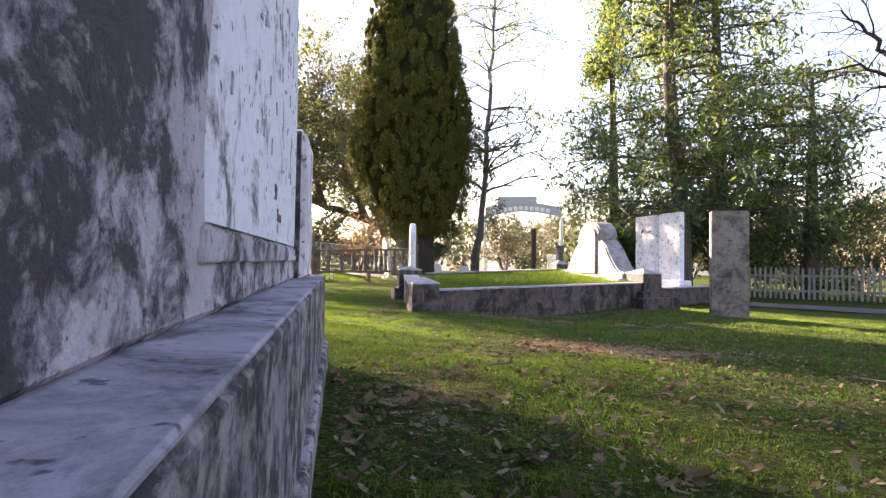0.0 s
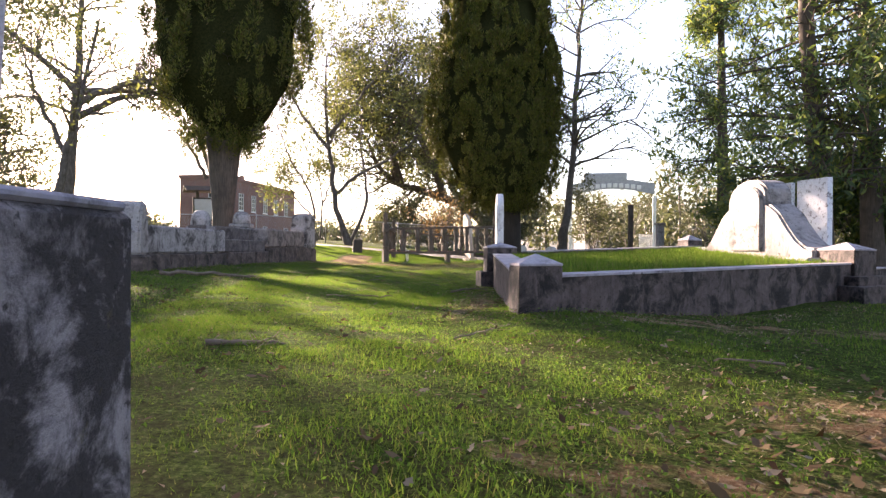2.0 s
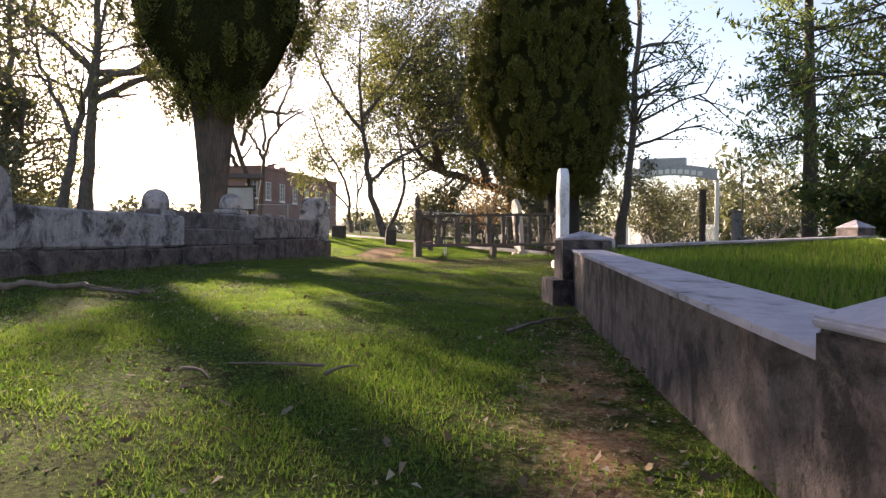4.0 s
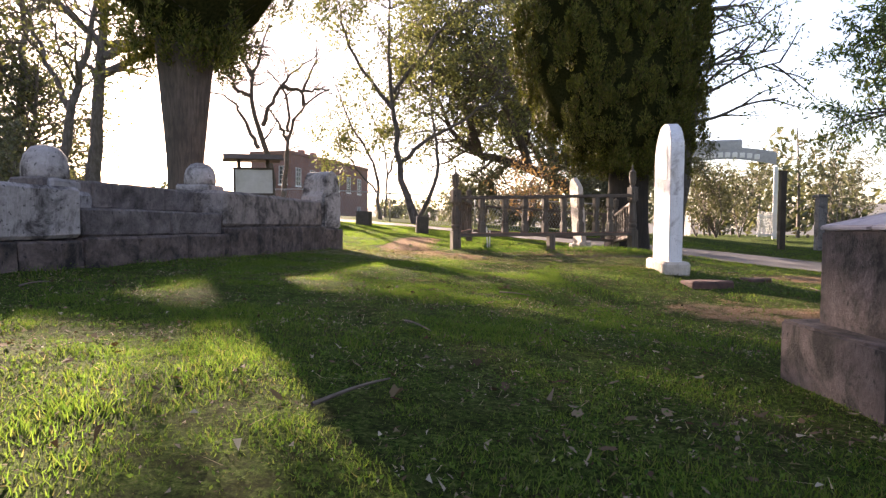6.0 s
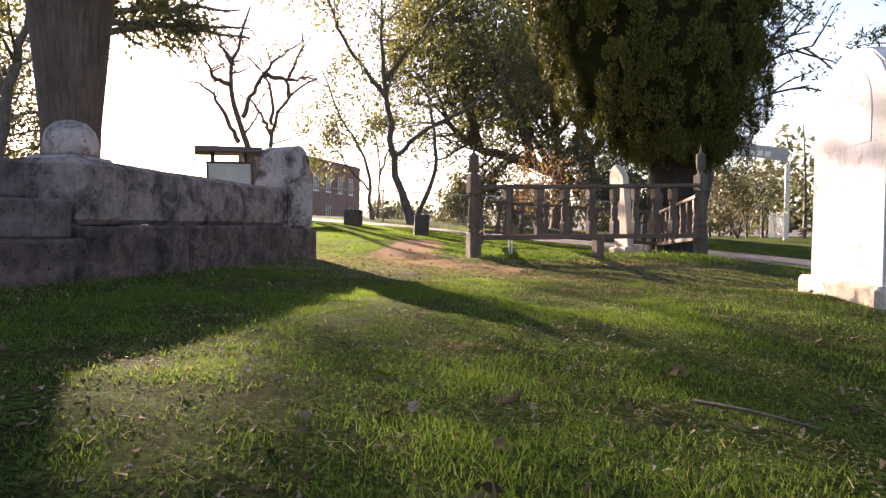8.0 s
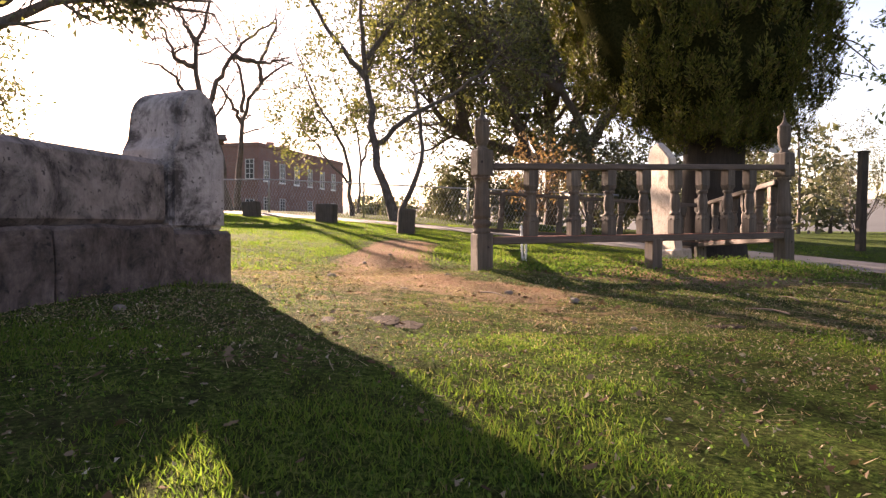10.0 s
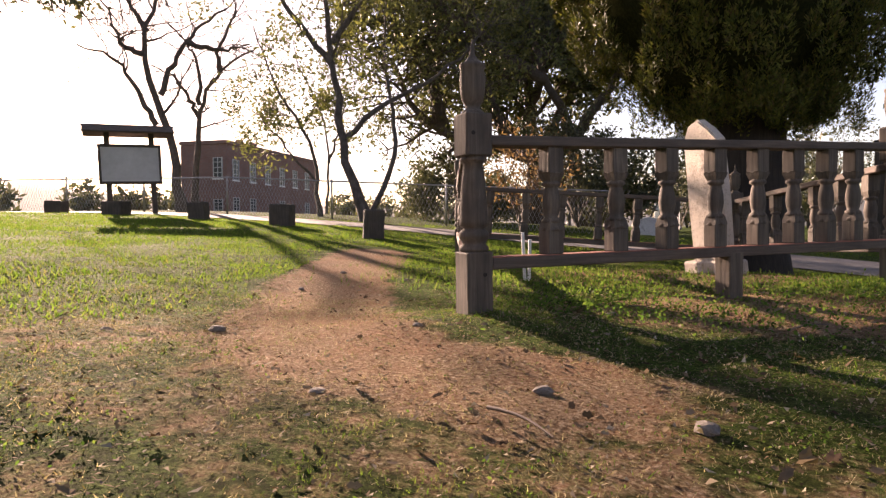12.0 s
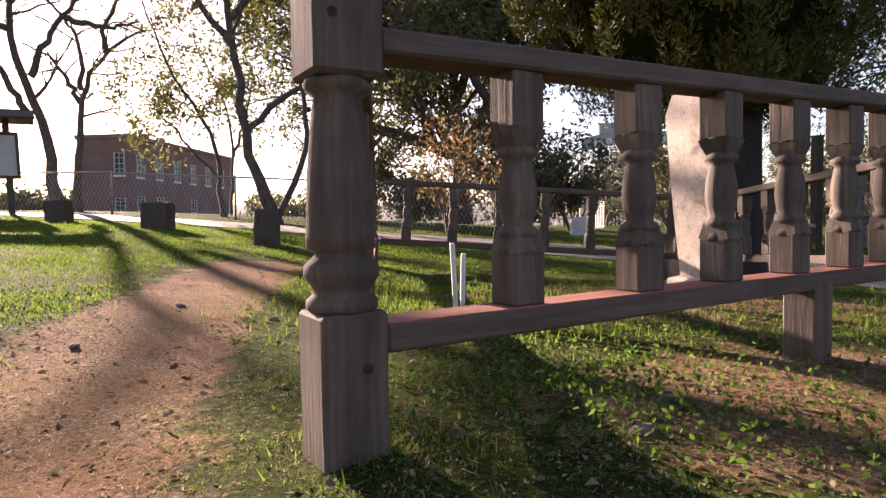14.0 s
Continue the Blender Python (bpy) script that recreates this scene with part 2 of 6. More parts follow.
WALL = stone_mat("wall_stone", (0.26, 0.22, 0.21), (0.12, 0.099, 0.095), (0.026, 0.021, 0.02), 6, 60, 0.3, lo=0.32, hi=0.62, relief=1.0, fine=16, run_scale=1.6)
WALL_MID = stone_mat("brown_wall_stone", (0.34, 0.285, 0.26), (0.18, 0.148, 0.136), (0.035, 0.028, 0.025), 6, 60, 0.3, lo=0.36, hi=0.54, relief=1.0, fine=16, run_scale=1.6)
WALL_PALE = stone_mat("pale_wall_stone", (0.45, 0.415, 0.405), (0.26, 0.236, 0.23), (0.05, 0.042, 0.04), 5, 50, 0.5, lo=0.38, hi=0.52, relief=1.0, fine=22, run_scale=1.6)
WALL_BASE = stone_mat("wall_footing", (0.22, 0.165, 0.145), (0.075, 0.055, 0.048), (0.014, 0.011, 0.01), 7, 34, 0.3, lo=0.36, hi=0.6, relief=1.0, fine=20)
BROWN_STONE = stone_mat("brown_slab", (0.26, 0.22, 0.19), (0.155, 0.128, 0.11), (0.05, 0.041, 0.036), 4.0, 30, 0.6, lo=0.38, hi=0.54)
MON_STONE = stone_mat("monument_stone", (0.36, 0.335, 0.33), (0.22, 0.2, 0.198), (0.08, 0.072, 0.07), 5, 26, 0.5, lo=0.36, hi=0.5)
BRICK_RED = stone_mat("old_brick", (0.12, 0.06, 0.042), (0.08, 0.04, 0.03), (0.04, 0.026, 0.02), 6, 30, 0, lo=0.34, hi=0.5)
OLD_WOOD = wood_mat("weathered_post_wood", (0.185, 0.148, 0.11), (0.1, 0.078, 0.058), (0.034, 0.026, 0.02), (22, 22, 1.2))
TAN_STONE = stone_mat("tan_stained_marble", (0.58, 0.51, 0.43), (0.42, 0.36, 0.29), (0.2, 0.165, 0.13), 5, 90, 0.4, lo=0.34, hi=0.5, fine=30)
RAIL_WOOD = wood_mat("rail_wood", (0.16, 0.118, 0.09), (0.098, 0.072, 0.055), (0.045, 0.034, 0.026), (1.6, 30, 30))
RED_WOOD = wood_mat("red_rail_wood", (0.42, 0.16, 0.1), (0.28, 0.1, 0.065), (0.12, 0.05, 0.035), (1.6, 30, 30))
DARK_WOOD = wood_mat("dark_timber", (0.13, 0.1, 0.075), (0.075, 0.058, 0.045), (0.03, 0.024, 0.02))
BARK = wood_mat("furrowed_bark", (0.15, 0.115, 0.092), (0.085, 0.064, 0.051), (0.03, 0.023, 0.019), (22, 22, 1.5), 0.9)
BARK_GREY = wood_mat("grey_bark", (0.2, 0.17, 0.15), (0.11, 0.092, 0.08), (0.04, 0.034, 0.03), (9, 9, 2.5), 0.9)
CYPRESS = leaf_mat("cypress_sprays", ((0.035, 0.045, 0.012), (0.065, 0.075, 0.018), (0.11, 0.125, 0.025), (0.085, 0.06, 0.028), (0.19, 0.2, 0.04)), 0.22)
# near-black, so the colour itself carries the shade between the sprays
CYPRESS_CORE = plain_mat("cypress_inner_shade", (0.012, 0.014, 0.006), (0.04, 0.042, 0.016), 30, 0.95, 1.0)
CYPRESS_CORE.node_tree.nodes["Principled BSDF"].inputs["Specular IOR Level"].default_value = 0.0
CYPRESS.node_tree.nodes["Principled BSDF"].inputs["Specular IOR Level"].default_value = 0.1
CEDAR = leaf_mat("cedar_needles", ((0.04, 0.075, 0.042), (0.085, 0.13, 0.055), (0.18, 0.22, 0.055), (0.065, 0.11, 0.08), (0.24, 0.25, 0.06)), 0.5)
OAK = leaf_mat("oak_leaves", ((0.075, 0.088, 0.045), (0.11, 0.122, 0.055), (0.155, 0.162, 0.065), (0.2, 0.195, 0.075)), 0.36)
# darker copy of the oak leaves, with crown shade mixed into the colours
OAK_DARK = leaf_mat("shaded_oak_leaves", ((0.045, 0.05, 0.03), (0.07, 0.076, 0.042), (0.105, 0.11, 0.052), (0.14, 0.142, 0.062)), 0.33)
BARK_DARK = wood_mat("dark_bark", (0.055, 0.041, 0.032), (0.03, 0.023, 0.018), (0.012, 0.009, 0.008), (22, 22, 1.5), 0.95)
BRUSH = leaf_mat("brush_leaves", ((0.06, 0.068, 0.045), (0.1, 0.108, 0.065), (0.145, 0.148, 0.08), (0.12, 0.105, 0.075)), 0.22)
RUST = leaf_mat("rust_leaves", ((0.2, 0.12, 0.075), (0.28, 0.17, 0.1), (0.15, 0.1, 0.065)), 0.4)
GRASS = leaf_mat("grass_blades", ((0.045, 0.095, 0.018), (0.075, 0.145, 0.026), (0.115, 0.195, 0.034), (0.15, 0.2, 0.045), (0.09, 0.165, 0.034), (0.2, 0.175, 0.08)), 0.58, 0.8)
WEED = leaf_mat("weed_leaves", ((0.035, 0.075, 0.018), (0.065, 0.13, 0.028), (0.1, 0.18, 0.04), (0.14, 0.2, 0.05)), 0.45)
LITTER = leaf_mat("dry_leaves", ((0.04, 0.026, 0.016), (0.1, 0.068, 0.04), (0.15, 0.108, 0.062), (0.2, 0.155, 0.1), (0.075, 0.04, 0.023), (0.25, 0.21, 0.15)), 0.1, 0.85)
CRUMB = leaf_mat("leaf_crumbs", ((0.05, 0.032, 0.02), (0.12, 0.082, 0.05), (0.2, 0.15, 0.095), (0.36, 0.29, 0.2), (0.09, 0.05, 0.03), (0.42, 0.36, 0.27), (0.13, 0.12, 0.05)), 0.12, 0.8)
STRAW = leaf_mat("dead_grass", ((0.34, 0.26, 0.15), (0.55, 0.46, 0.31), (0.16, 0.11, 0.06), (0.16, 0.2, 0.055), (0.44, 0.36, 0.23)), 0.3, 0.7)
for blade in (GRASS, WEED, STRAW, LITTER, CRUMB):
    blade.node_tree.nodes["Principled BSDF"].inputs["Specular IOR Level"].default_value = 0.02
ASPHALT = plain_mat("asphalt", (0.05, 0.05, 0.055), (0.085, 0.085, 0.09), 5, 0.85, 0.4)
WHITE_PAINT = plain_mat("white_paint", (0.68, 0.67, 0.64), (0.8, 0.79, 0.77), 6, 0.6, 0.15)
GREY_PAINT = plain_mat("faded_grey_paint", (0.3, 0.3, 0.31), (0.42, 0.42, 0.43), 5, 0.6, 0.15)
PICKET = wood_mat("bleached_picket_wood", (0.4, 0.37, 0.34), (0.25, 0.23, 0.21), (0.09, 0.08, 0.07))
STEEL = plain_mat("galvanised_steel", (0.3, 0.3, 0.31), (0.42, 0.42, 0.43), 9, 0.45, 0.1, 0.8)
BOARD = plain_mat("notice_board", (0.4, 0.39, 0.37), (0.52, 0.51, 0.5), 3, 0.6, 0.05)
TWIG = plain_mat("dead_twig", (0.09, 0.065, 0.048), (0.2, 0.155, 0.12), 20, 0.9, 0.4)
FLAT_STONE = stone_mat("brown_fieldstone", (0.07, 0.055, 0.043), (0.04, 0.031, 0.024), (0.04, 0.03, 0.022), 9, 60, 0.0, lo=0.35, hi=0.6)
FLAT_STONE.node_tree.nodes["Principled BSDF"].inputs["Specular IOR Level"].default_value = 0.05
PEBBLE = plain_mat("field_stone", (0.12, 0.1, 0.08), (0.24, 0.205, 0.17), 9, 0.9, 0.5)


def ground_mat():
    m, nt, bs = material("turf_and_earth")
    tc = nt.nodes.new("ShaderNodeTexCoord")
    vec = tc.outputs["Object"]
    at = nt.nodes.new("ShaderNodeAttribute")
    at.attribute_name = "bare"
    fine, mid = noise_tex(nt, vec, 75, 8, 0.8), noise_tex(nt, vec, 2.4, 7, 0.65)
    tuft = noise_tex(nt, vec, 14, 6, 0.7)
    turf = ramp(nt, fine, ((0.38, (0.012, 0.016, 0.006)), (0.47, (0.045, 0.078, 0.016)), (0.55, (0.095, 0.15, 0.03)), (0.64, (0.2, 0.23, 0.08))))
    turf = mix(nt, ramp(nt, tuft, ((0.4, (0.7, 0.7, 0.7)), (0.58, (0, 0, 0)))), turf, (0.03, 0.032, 0.013))
    turf = mix(nt, ramp(nt, mid, ((0.52, (0, 0, 0)), (0.74, (0.45, 0.45, 0.45)))), turf, (0.1, 0.08, 0.045))
    soil = ramp(nt, fine, ((0.36, (0.075, 0.042, 0.024)), (0.46, (0.2, 0.13, 0.078)), (0.55, (0.34, 0.245, 0.155)), (0.66, (0.58, 0.48, 0.36))))
    soil = mix(nt, ramp(nt, mid, ((0.42, (0.5, 0.5, 0.5)), (0.6, (0, 0, 0)))), soil, (0.25, 0.13, 0.075))
    s = nt.nodes.new("ShaderNodeMath")
    s.operation = "ADD"
    nt.links.new(at.outputs["Fac"], s.inputs[0])
    wob = nt.nodes.new("ShaderNodeMath")
    wob.operation = "MULTIPLY_ADD"
    wob.inputs[1].default_value, wob.inputs[2].default_value = 1.3, -0.65
    nt.links.new(noise_tex(nt, vec, 7, 8, 0.7), wob.inputs[0])
    nt.links.new(wob.outputs[0], s.inputs[1])
    col = mix(nt, ramp(nt, s.outputs[0], ((0.38, (0, 0, 0)), (0.6, (1, 1, 1)))), turf, soil)
    nt.links.new(col, bs.inputs["Base Color"])
    bs.inputs["Roughness"].default_value = 0.95
    bs.inputs["Specular IOR Level"].default_value = 0.02
    bump(nt, bs, fine, 1.0, 0.02)
    return m


GROUND = ground_mat()


def brick_wall_mat():
    m, nt, bs = material("brickwork")
    vec = coords(nt, (1, 1, 1), False)
    sep = nt.nodes.new("ShaderNodeSeparateXYZ")
    nt.links.new(vec, sep.inputs[0])
    add = nt.nodes.new("ShaderNodeMath")
    add.operation = "ADD"
    nt.links.new(sep.outputs[0], add.inputs[0])
    nt.links.new(sep.outputs[1], add.inputs[1])
    com = nt.nodes.new("ShaderNodeCombineXYZ")
    nt.links.new(add.outputs[0], com.inputs[0])
    nt.links.new(sep.outputs[2], com.inputs[1])
    br = nt.nodes.new("ShaderNodeTexBrick")
    br.inputs["Scale"].default_value = 1.0
    br.inputs["Brick Width"].default_value, br.inputs["Row Height"].default_value = 0.22, 0.075
    br.inputs["Mortar Size"].default_value = 0.01
    br.inputs["Color1"].default_value, br.inputs["Color2"].default_value = (0.27, 0.125, 0.095, 1), (0.2, 0.092, 0.073, 1)
    br.inputs["Mortar"].default_value = (0.2, 0.17, 0.155, 1)
    nt.links.new(com.outputs[0], br.inputs["Vector"])
    big = noise_tex(nt, vec, 0.6, 5, 0.6)
    col = mix(nt, ramp(nt, big, ((0.4, (0, 0, 0)), (0.7, (0.6, 0.6, 0.6)))), br.outputs["Color"], (0.15, 0.07, 0.055))
    nt.links.new(col, bs.inputs["Base Color"])
    bs.inputs["Roughness"].default_value = 0.9
    return m


BRICKWORK = brick_wall_mat()
glass, gnt, gbs = material("window_glass")
gbs.inputs["Base Color"].default_value = (0.03, 0.035, 0.04, 1)
gbs.inputs["Roughness"].default_value, gbs.inputs["Metallic"].default_value = 0.06, 0.0


# ---------------------------------------------------------------- ground
def near_line(x, y, pts):
    best = np.full(np.shape(x), 1e9)
    for (ax, ay), (bx, by) in zip(pts, pts[1:]):
        dx, dy = bx - ax, by - ay
        s = np.clip(((x - ax) * dx + (y - ay) * dy) / (dx * dx + dy * dy), 0, 1)
        best = np.minimum(best, np.hypot(x - ax - s * dx, y - ay - s * dy))
    return best


FOOTPATH = ((-2.9, 14.0), (-3.55, 14.25), (-4.0, 15.2), (-4.4, 16.5), (-4.8, 18.8))
ROAD = ((-26, 28.5), (-15, 27.6), (-9, 26.3), (-3, 24.6), (2, 22.2), (5.4, 18.4), (8.2, 13.6), (12.5, 8.2), (20, 1))


def bare(x, y):
    """How bare of turf the ground is, 0 to 1."""
    x, y = np.asarray(x, float), np.asarray(y, float)
    b = np.zeros(np.shape(x))
    for cx, cy, rx, ry, k in ((0.95, 3.35, 0.85, 0.42, 0.62), (0.1, 2.9, 0.5, 0.4, 0.45), (-2.2, 17.3, 1.3, 0.9, 0.75), (1.8, 13.6, 1.5, 1.3, 0.85), (-0.2, 10.6, 0.9, 0.7, 0.55),
                              (-4.1, 14.4, 1.1, 0.8, 0.5), (-2.7, 13.5, 0.8, 0.35, 0.5), (-3.9, 6.2, 0.7, 0.9, 0.6), (-0.5, 5.8, 0.16, 1.5, 0.6), (-5.2, 14.2, 0.8, 0.8, 0.35), (-2.9, 13.2, 1.3, 0.7, 0.42), (-3.2, 13.8, 1.2, 0.8, 0.48), (-1.2, 13.6, 1.2, 0.8, 0.42), (-1.8, 15.5, 1.2, 0.75, 0.72), (-1.6, 17.4, 1.2, 1.2, 0.7), (0.0, 1.9, 0.35, 0.7, 0.45), (0.5, 5.05, 0.5, 0.16, 0.6), (-0.4, 5.6, 0.1, 0.6, 0.35), (1.2, 5.3, 1.6, 0.2, 0.5), (-2.3, 10.5, 0.3, 0.18, 0.4), (-1.75, 10.1, 0.3, 0.2, 0.4), (-1.2, 10.5, 0.4, 0.25, 0.35), (-2.0, 9.4, 0.25, 0.15, 0.35)):
        b = np.maximum(b, k * np.exp(-(((x - cx) / rx) ** 2 + ((y - cy) / ry) ** 2) ** 1.5))
    b = np.maximum(b, 0.95 * np.exp(-((near_line(x, y, FOOTPATH) / 0.45) ** 3)))
    return np.maximum(b, np.clip(1.1 - near_line(x, y, ROAD) / 2.0, 0, 0.4))


def spaced(lo, hi, step, far, grow=1.22):
    mid = np.arange(lo, hi + step / 2, step)
    out, s, a = [], step, hi
    while a < far:
        s *= grow
        a += s
        out.append(a)
    left, s, a = [], step, lo
    while a > -far:
        s *= grow
        a -= s
        left.append(a)
    return np.array(left[::-1] + list(mid) + out)


gx, gy = spaced(-7, 5, 0.1, 900), spaced(-2, 21, 0.1, 900)
XX, YY = np.meshgrid(gx, gy)
wave = np.array([noise.noise((x * 1.3, y * 1.3, 0.0)) * 0.018 + noise.noise((x * 4.1, y * 4.1, 3.0)) * 0.012 for x, y in zip(XX.ravel(), YY.ravel())]).reshape(XX.shape)
ZZ = ground_z(XX, YY) + wave
nx, ny = len(gx), len(gy)
idx = np.arange(nx * ny).reshape(ny, nx)
gfaces = np.stack([idx[:-1, :-1], idx[:-1, 1:], idx[1:, 1:], idx[1:, :-1]], -1).reshape(-1, 4)
gme = mesh_of("ground", np.stack([XX, YY, ZZ], -1).reshape(-1, 3).tolist(), gfaces.tolist(), GROUND, True)
att = gme.attributes.new("bare", "FLOAT", "POINT")
att.data.foreach_set("value", bare(XX, YY).ravel().astype(np.float32))
tagged(new("ground", gme), "uneven cemetery lawn of patchy turf, bare earth and fallen leaves", "ground", kind="structure")

# the asphalt lane that curves behind the graves
rv, rf = [], []
rp = []
for (ax, ay), (bx, by) in zip(ROAD, ROAD[1:]):
    for k in range(6):
        rp.append((ax + (bx - ax) * k / 6, ay + (by - ay) * k / 6))
for _ in range(3):
    rp = [rp[0]] + [((a[0] + 2 * b[0] + c[0]) / 4, (a[1] + 2 * b[1] + c[1]) / 4) for a, b, c in zip(rp, rp[1:], rp[2:])] + [rp[-1]]
for k, (x, y) in enumerate(rp):
    a, b = rp[max(0, k - 1)], rp[min(len(rp) - 1, k + 1)]
    d = Vector((b[0] - a[0], b[1] - a[1])).normalized()
    for j in range(7):
        o = (j - 3) / 3 * 1.55
        px, py = x - d.y * o, y + d.x * o
        rv.append((px, py, gz(px, py) + 0.035 - 0.02 * abs(o / 1.55) ** 3))
    if k:
        for j in range(6):
            q = (k - 1) * 7 + j
            rf.append((q, q + 1, q + 8, q + 7))
tagged(new("road", mesh_of("road", rv, rf, ASPHALT, True)), "narrow grey asphalt lane curving behind the graves", "road", kind="structure")


# ---------------------------------------------------------------- tomb beside the start of the walk
def tomb():
    fwd = Vector((-0.170, 0.985, 0.0145)).normalized()
    left = Vector((-0.985, -0.170, 0)).normalized()
    up = fwd.cross(left)
    m = Matrix((fwd, left, up)).transposed().to_4x4()
    m.translation = (-0.409, 2.345, 0.519)
    t = thing("tomb_monument", m, "large weathered marble tomb with stained pale tablet on dark plinth", "tomb")
    part("footing", box_bm(3.61, 1.34, 0.45, (-1.8, 0.655, -0.69), 0.006, 0.003, 8, 1), PLINTH, t, "rough dark footing stone")
    part("plinth_block", box_bm(3.6, 1.3, 0.25, (-1.8, 0.65, -0.25), 0.005, 0.002, 8, 2, 1), PLINTH, t)
    part("ledge_top", box_bm(3.59, 0.1, 0.006, (-1.8, 0.052, -0.001), 0.002), LEDGE, t, "thin paler sheet along the top of the plinth")
    part("die", box_bm(2.81, 1.0, 1.25, (-2.005, 0.575, 0.0), 0.012, 0.006, 14, 7), DIE, t, "rough die of dark stained marble")
    part("moulding", box_bm(1.16, 0.012, 0.014, (-1.2, 0.074, 0.058), 0.005, 0.0015, 6, 6, 2), DIE, t, "pale moulded strip")
    part("tablet", extrude_bm([(-1.76, 0.088), (-0.69, 0.088), (-0.665, 0.13), (-0.665, 0.45), (-0.65, 0.52), (-0.68, 0.58), (-0.71, 0.9), (-0.8, 1.06), (-1.2, 1.12), (-1.52, 1.06), (-1.66, 0.9), (-1.72, 0.6)], 0.03, "y", 0.008), MARBLE, t, "pale marble tablet with worn lettering").matrix_local = pose(0, 0.085, 0)
    # fills the recess, its dark colour standing for the shade there
    part("back_block", box_bm(0.5, 0.9, 0.43, (-0.32, 0.66, 0.0), 0.012, 0.006, 5, 9), REVEAL, t, "block coloured dark for the shade in the recess behind the pilaster")
    part("pilaster", box_bm(0.43, 0.34, 0.46, (-0.235, 0.225, 0.0), 0.012, 0.006, 5, 8, 2), SPOTTED, t, "pale end pilaster streaked with black")
    # added slab: the shaded side of the pilaster is put into its colour
    part("pilaster_side", box_bm(0.014, 0.325, 0.45, (-0.456, 0.233, 0.002), 0.005, 0.003, 4, 12), REVEAL, t, "thin added slab with the shade of the pilaster side in its colour")
    part("tablet_foot", box_bm(1.09, 0.03, 0.03, (-1.225, 0.083, 0.062), 0.012, 0.003, 8, 16, 2), DIE, t, "worn chamfered foot of the tablet")
    # worn lettering, only broken strokes are left
    lr = random.Random(5)
    for r in range(7):
        for c in range(15):
            if lr.random() < 0.45:
                continue
            ob = part("worn_mark", box_bm(lr.uniform(0.004, 0.008), 0.003, lr.uniform(0.012, 0.034), (0, 0, 0)), DIE, t)
            ob.matrix_local = pose(-0.69 - 0.068 * c - lr.uniform(0, 0.03), 0.0692, 0.24 + 0.085 * r + lr.uniform(0, 0.012), 0, lr.choice((0, 0, 12, -30, 80)), 0)
    # the few words that can still be read
    for word, x, z, size in (("59", -1.2, 0.172, 0.042), ("Years", -1.15, 0.135, 0.034)):
        cu = bpy.data.curves.new("lettering", "FONT")
        cu.body, cu.size, cu.extrude = word, size, 0.0012
        cu.materials.append(REVEAL)
        ob = new("lettering", cu)
        ob.parent = t
        ob.matrix_local = pose(x, 0.0695, z, 90, 0, 0)
    return t


tomb()


# ---------------------------------------------------------------- coped grave plot
def prism_bm(corners, z0, z1, grow=0.0, peak=0.0, bevel=0.006):
    """A prism over four plan corners, with a low pyramid on it if peak is given."""
    bm = bmesh.new()
    c = sum((Vector(p) for p in corners), Vector((0, 0))) / 4
    out = [c + (Vector(p) - c) * (1 + grow) for p in corners]
    lo = [bm.verts.new((p.x, p.y, z0)) for p in out]
    hi = [bm.verts.new((p.x, p.y, z1)) for p in out]
    bm.faces.new(lo[::-1])
    for k in range(4):
        bm.faces.new((lo[k], lo[(k + 1) % 4], hi[(k + 1) % 4], hi[k]))
    if peak:
        top = bm.verts.new((c.x, c.y, z1 + peak))
        for k in range(4):
            bm.faces.new((hi[k], hi[(k + 1) % 4], top))
    else:
        bm.faces.new(hi)
    bmesh.ops.recalc_face_normals(bm, faces=bm.faces)
    if bevel:
        es = [e for e in bm.edges if e.calc_face_angle(0) > 0.9]
        bmesh.ops.bevel(bm, geom=es, offset=bevel, segments=2, affect="EDGES", clamp_overlap=True)
    return bm


A0, AX, AY = Vector((-0.21, 4.87)), Vector((0.707, 0.707)), Vector((-0.2, 0.98)).normalized()
PLOT_C, PLOT_B, PLOT_D = Vector((-0.37, 8.36)), Vector((2.52, 7.3)), Vector((2.11, 10.5))


